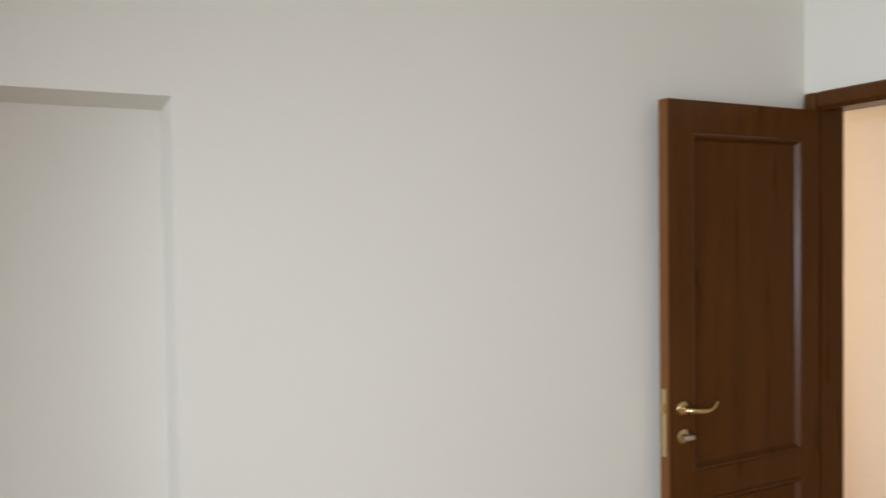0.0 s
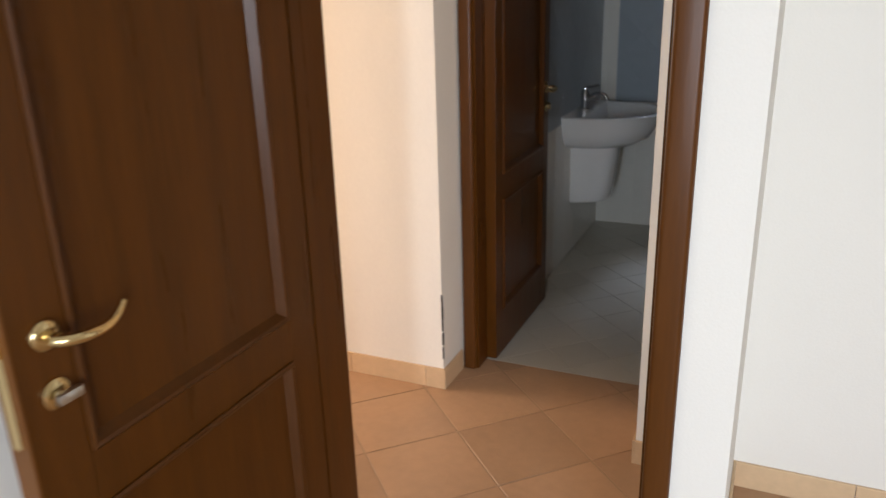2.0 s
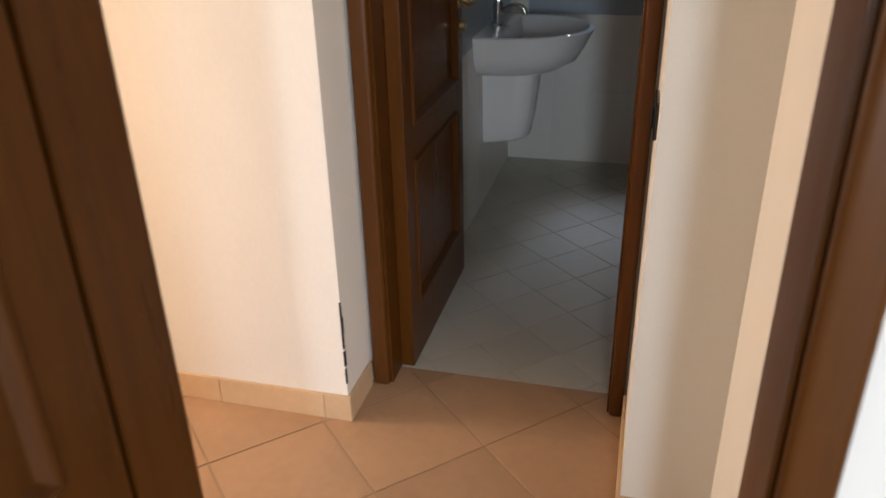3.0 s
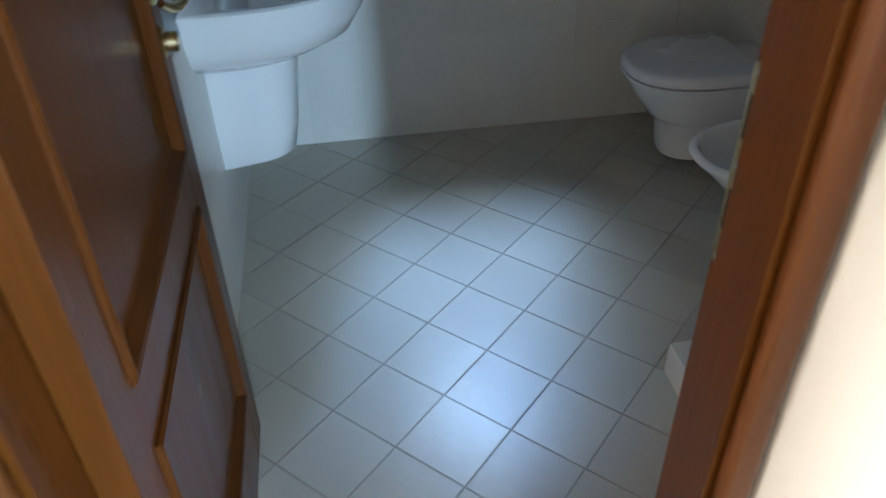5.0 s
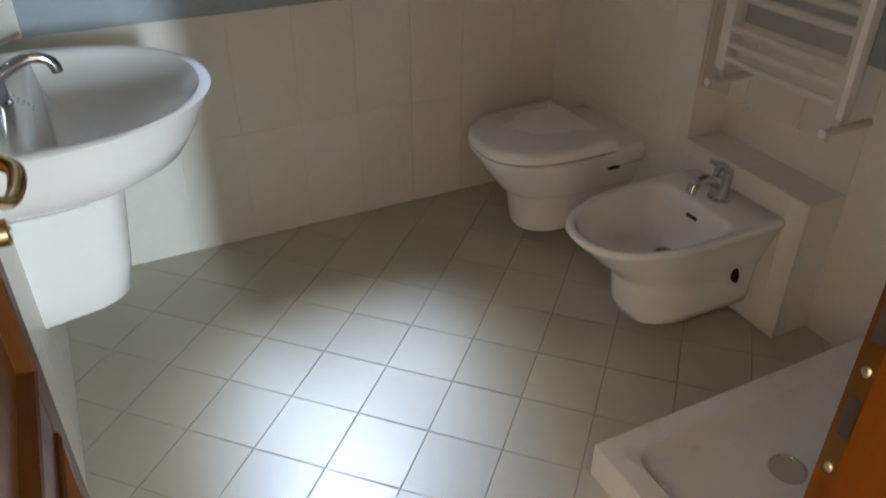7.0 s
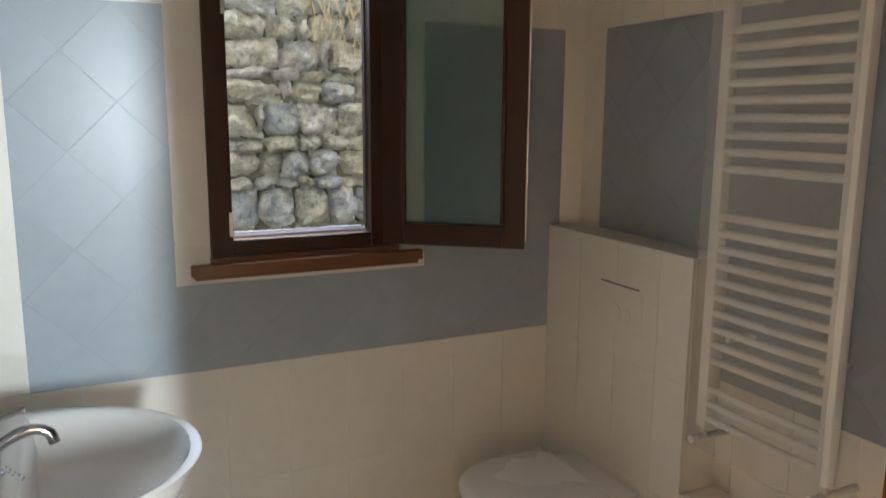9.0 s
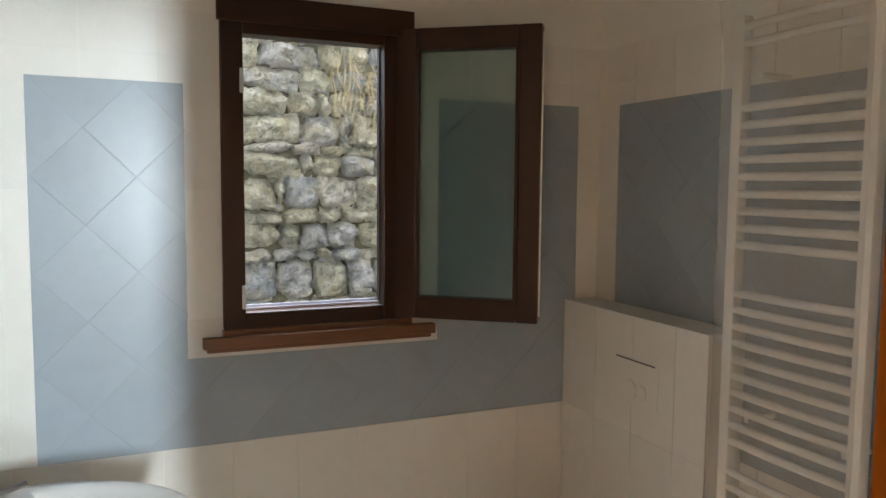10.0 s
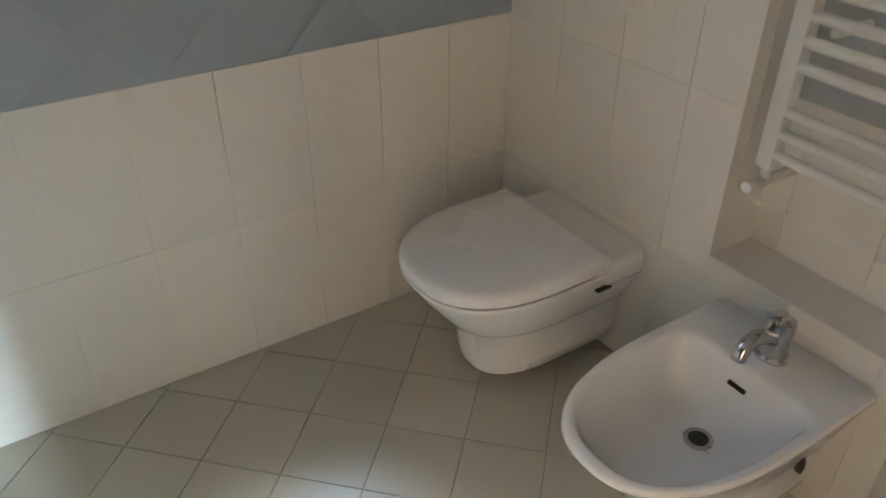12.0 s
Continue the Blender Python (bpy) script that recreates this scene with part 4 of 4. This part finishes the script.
def tiles(parent, m, rects, tw, th, turn, anchor, gap, material, thick=0.0028, cham=0.0010, flat_gap=None):
    """Tiles of tw x th on the plane of m (its z is the outward normal), turned, cut to the rectangles."""
    c, s = math.cos(radians(turn)), math.sin(radians(turn))
    lo = (min(r[0] for r in rects), min(r[2] for r in rects))
    hi = (max(r[1] for r in rects), max(r[3] for r in rects))
    n = int(max(hi[0] - lo[0], hi[1] - lo[1], abs(anchor[0] - lo[0]), abs(anchor[1] - lo[1])) * 1.6 / min(tw, th)) + 2
    whole = None
    for i in range(-n, n):
        for k in range(-n, n):
            u, v = (i + 0.5) * tw, (k + 0.5) * th
            cx, cy = anchor[0] + c * u - s * v, anchor[1] + s * u + c * v
            if not (lo[0] - tw < cx < hi[0] + tw and lo[1] - th < cy < hi[1] + th):
                continue
            a, b = tw / 2 - gap / 2, th / 2 - (gap if flat_gap is None else flat_gap) / 2
            sq = [(cx + c * p - s * q, cy + s * p + c * q) for p, q in ((-a, -b), (a, -b), (a, b), (-a, b))]
            cut = [p for p in (clip(sq, *r) for r in rects) if p]
            if not cut:
                continue
            area = sum(abs(sum(p[j][0] * p[(j + 1) % len(p)][1] - p[(j + 1) % len(p)][0] * p[j][1] for j in range(len(p)))) / 2 for p in cut)
            if area < 0.0002:
                continue
            if len(cut) == 1 and area > 4 * a * b * 0.999:
                whole = whole or tile_mesh([[(-a, -b), (a, -b), (a, b), (-a, b)]], thick, material, cham)
                ob = new("tile", whole)
                local = Matrix.Translation((cx, cy, 0)) @ Matrix.Rotation(radians(turn), 4, "Z")
            else:
                ob = new("tile", tile_mesh([[(p[0] - cx, p[1] - cy) for p in q] for q in cut], thick, material, 0.0))
                local = Matrix.Translation((cx, cy, 0))
            ob.parent = parent
            ob.matrix_basis = m @ local


def plane(o, u, v):
    """A pose whose x runs along u and y along v."""
    u, v = Vector(u), Vector(v)
    w = u.cross(v)
    return Matrix(((u.x, v.x, w.x, o[0]), (u.y, v.y, w.y, o[1]), (u.z, v.z, w.z, o[2]), (0, 0, 0, 1)))


FLAT = plane((0, 0, 0), (1, 0, 0), (0, 1, 0))
hall_floor = structure("floor_hall", boxes((-2.5, 1.0, -1.22, 0.088, -0.012, -0.0025)), TERRA_JOINT, "diagonal terracotta tiled hall floor", "floor")
tiles(hall_floor, FLAT, [(-2.5, 1.0, -1.10, -0.212), (0.0, 0.795, -0.212, 0.087), (0.115, 0.915, -1.22, -1.10)], 0.346, 0.346, 45, (0.171, -0.483), 0.006, TERRA, cham=0.0012)
bath_floor = structure("floor_bathroom", boxes((0.02, 2.08, 0.0885, 2.25, -0.012, -0.0025)), FLOOR_J, "diagonal cream tiled bathroom floor", "floor")
tiles(bath_floor, FLAT, [(0.04, 2.07, 0.103, 2.247), (0.068, 0.752, 0.09, 0.103)], 0.1975, 0.1975, 45, (0.707, 1.252), 0.0030, FLOOR_T, cham=0.0012)
structure("floor_bedroom", boxes((0.04, 5.0, -5.6, -1.22, -0.012, 0.0), (1.10, 5.0, -1.22, -0.44, -0.012, 0.0)), TERRA, "terracotta tiled bedroom floor", "floor")

ww = bpy.data.objects["wall_window"]
WIN = plane((0, 2.247, 0), (1, 0, 0), (0, 0, 1))
TOP, B0, B1 = 2.14, 0.803, 1.926
tiles(ww, WIN, [(0.04, 1.93, 0.0, B0)], 0.2075, 0.4015, 0, (0.90, 0.0), 0.0025, CREAM_T, cham=0.0005, flat_gap=0.0006)
tiles(ww, WIN, [(0.04, 0.136, B0, B1), (0.04, 0.664, B1, TOP), (1.292, 2.07, B1, TOP), (0.562, 0.664, 1.085, B1), (0.664, 1.292, 1.085, 1.16), (1.292, 1.40, 1.085, B1), (1.976, 2.07, 1.20, B1)],
      0.2075, 0.4015, 0, (0.90, 0.0), 0.0025, CREAM_T, cham=0.0005, flat_gap=0.0006)
tiles(ww, WIN, [(0.138, 0.560, B0 + 0.002, B1 - 0.002), (0.560, 1.402, B0 + 0.002, 1.083), (1.402, 1.93, B0 + 0.002, 1.20), (1.402, 1.974, 1.20, B1 - 0.002)], 0.2, 0.2, 45, (0.283, 1.785), 0.0018, BLUE_T, cham=0.0006)

part("tile_bed", boxes((0.138, 0.560, 2.2485, 2.2499, B0, B1), (0.560, 1.402, 2.2485, 2.2499, B0, 1.083), (1.402, 1.93, 2.2485, 2.2499, B0, 1.20), (1.402, 1.974, 2.2485, 2.2499, 1.20, B1)), BLUE_J, ww, "grey-blue tile joint")
wr = bpy.data.objects["wall_radiator"]
part("tile_bed", boxes((2.0715, 2.0729, 1.485, 2.124, 1.20, B1), (2.0715, 2.0729, 0.103, 1.485, B0, B1)), BLUE_J, wr, "grey-blue tile joint")
SIDE = plane((2.070, 0, 0), (0, -1, 0), (0, 0, 1))
tiles(wr, SIDE, [(-2.247, -0.103, B1, TOP), (-2.247, -2.126, 1.20, B1), (-1.485, -0.103, 0.0, B0)], 0.2075, 0.4015, 0, (-2.247, 0.0), 0.0025, CREAM_T, cham=0.0005, flat_gap=0.0006)
tiles(wr, SIDE, [(-2.124, -1.485, 1.20, B1 - 0.002), (-1.485, -0.103, B0 + 0.002, B1 - 0.002)], 0.2, 0.2, 45, (-1.9, 1.785), 0.0018, BLUE_T, cham=0.0006)
wl = bpy.data.objects["wall_basin"]
LEFT = plane((0.040, 0, 0), (0, 1, 0), (0, 0, 1))
tiles(wl, LEFT, [(0.103, 2.247, 0.0, B0), (0.103, 2.247, B1, TOP)], 0.2075, 0.4015, 0, (2.247, 0.0), 0.0025, CREAM_T, cham=0.0005, flat_gap=0.0006)
tiles(wl, LEFT, [(0.103, 2.247, B0 + 0.002, B1 - 0.002)], 0.2, 0.2, 45, (1.9, 1.785), 0.0018, BLUE_T, cham=0.0006)
part("tile_bed", boxes((0.0371, 0.0385, 0.103, 2.247, B0, B1)), BLUE_J, wl, "grey-blue tile joint")
wd = bpy.data.objects["wall_door_bathroom"]
BACK = plane((0, 0.103, 0), (-1, 0, 0), (0, 0, 1))
tiles(wd, BACK, [(-2.07, -0.835, 0.0, TOP)], 0.2075, 0.4015, 0, (-0.90, 0.0), 0.0025, CREAM_T, cham=0.0005, flat_gap=0.0006)

wb = bpy.data.objects["wc_box"]
FRONT = plane((1.930, 0, 0), (0, -1, 0), (0, 0, 1))
tiles(wb, FRONT, [(-2.247, -1.485, 0.0, 1.197)], 0.2075, 0.4015, 0, (-2.247, 0.0), 0.0015, CREAM_T, cham=0.0005, flat_gap=0.0006)
tiles(wb, plane((0, 1.485, 0), (1, 0, 0), (0, 0, 1)), [(1.930, 2.07, 0.452, 1.197)], 0.2075, 0.4015, 0, (1.93, 0.0), 0.0015, CREAM_T, cham=0.0005, flat_gap=0.0006)
tiles(wb, plane((0, 0, 1.20), (1, 0, 0), (0, 1, 0)), [(1.930, 2.07, 1.485, 2.247)], 0.2075, 0.2075, 0, (1.93, 2.247), 0.0015, CREAM_T)
bb = bpy.data.objects["bidet_box"]
tiles(bb, FRONT, [(-1.485, -1.0, 0.0, 0.449)], 0.2075, 0.4015, 0, (-1.485, 0.0), 0.0015, CREAM_T, cham=0.0005, flat_gap=0.0006)
tiles(bb, plane((0, 0, 0.452), (1, 0, 0), (0, 1, 0)), [(1.930, 2.07, 1.0, 1.485)], 0.2075, 0.2075, 0, (1.93, 1.485), 0.0015, CREAM_T)
tiles(bb, plane((0, 1.0, 0), (1, 0, 0), (0, 0, 1)), [(1.930, 2.07, 0.0, 0.449)], 0.2075, 0.4015, 0, (1.93, 0.0), 0.0015, CREAM_T, cham=0.0005, flat_gap=0.0006)
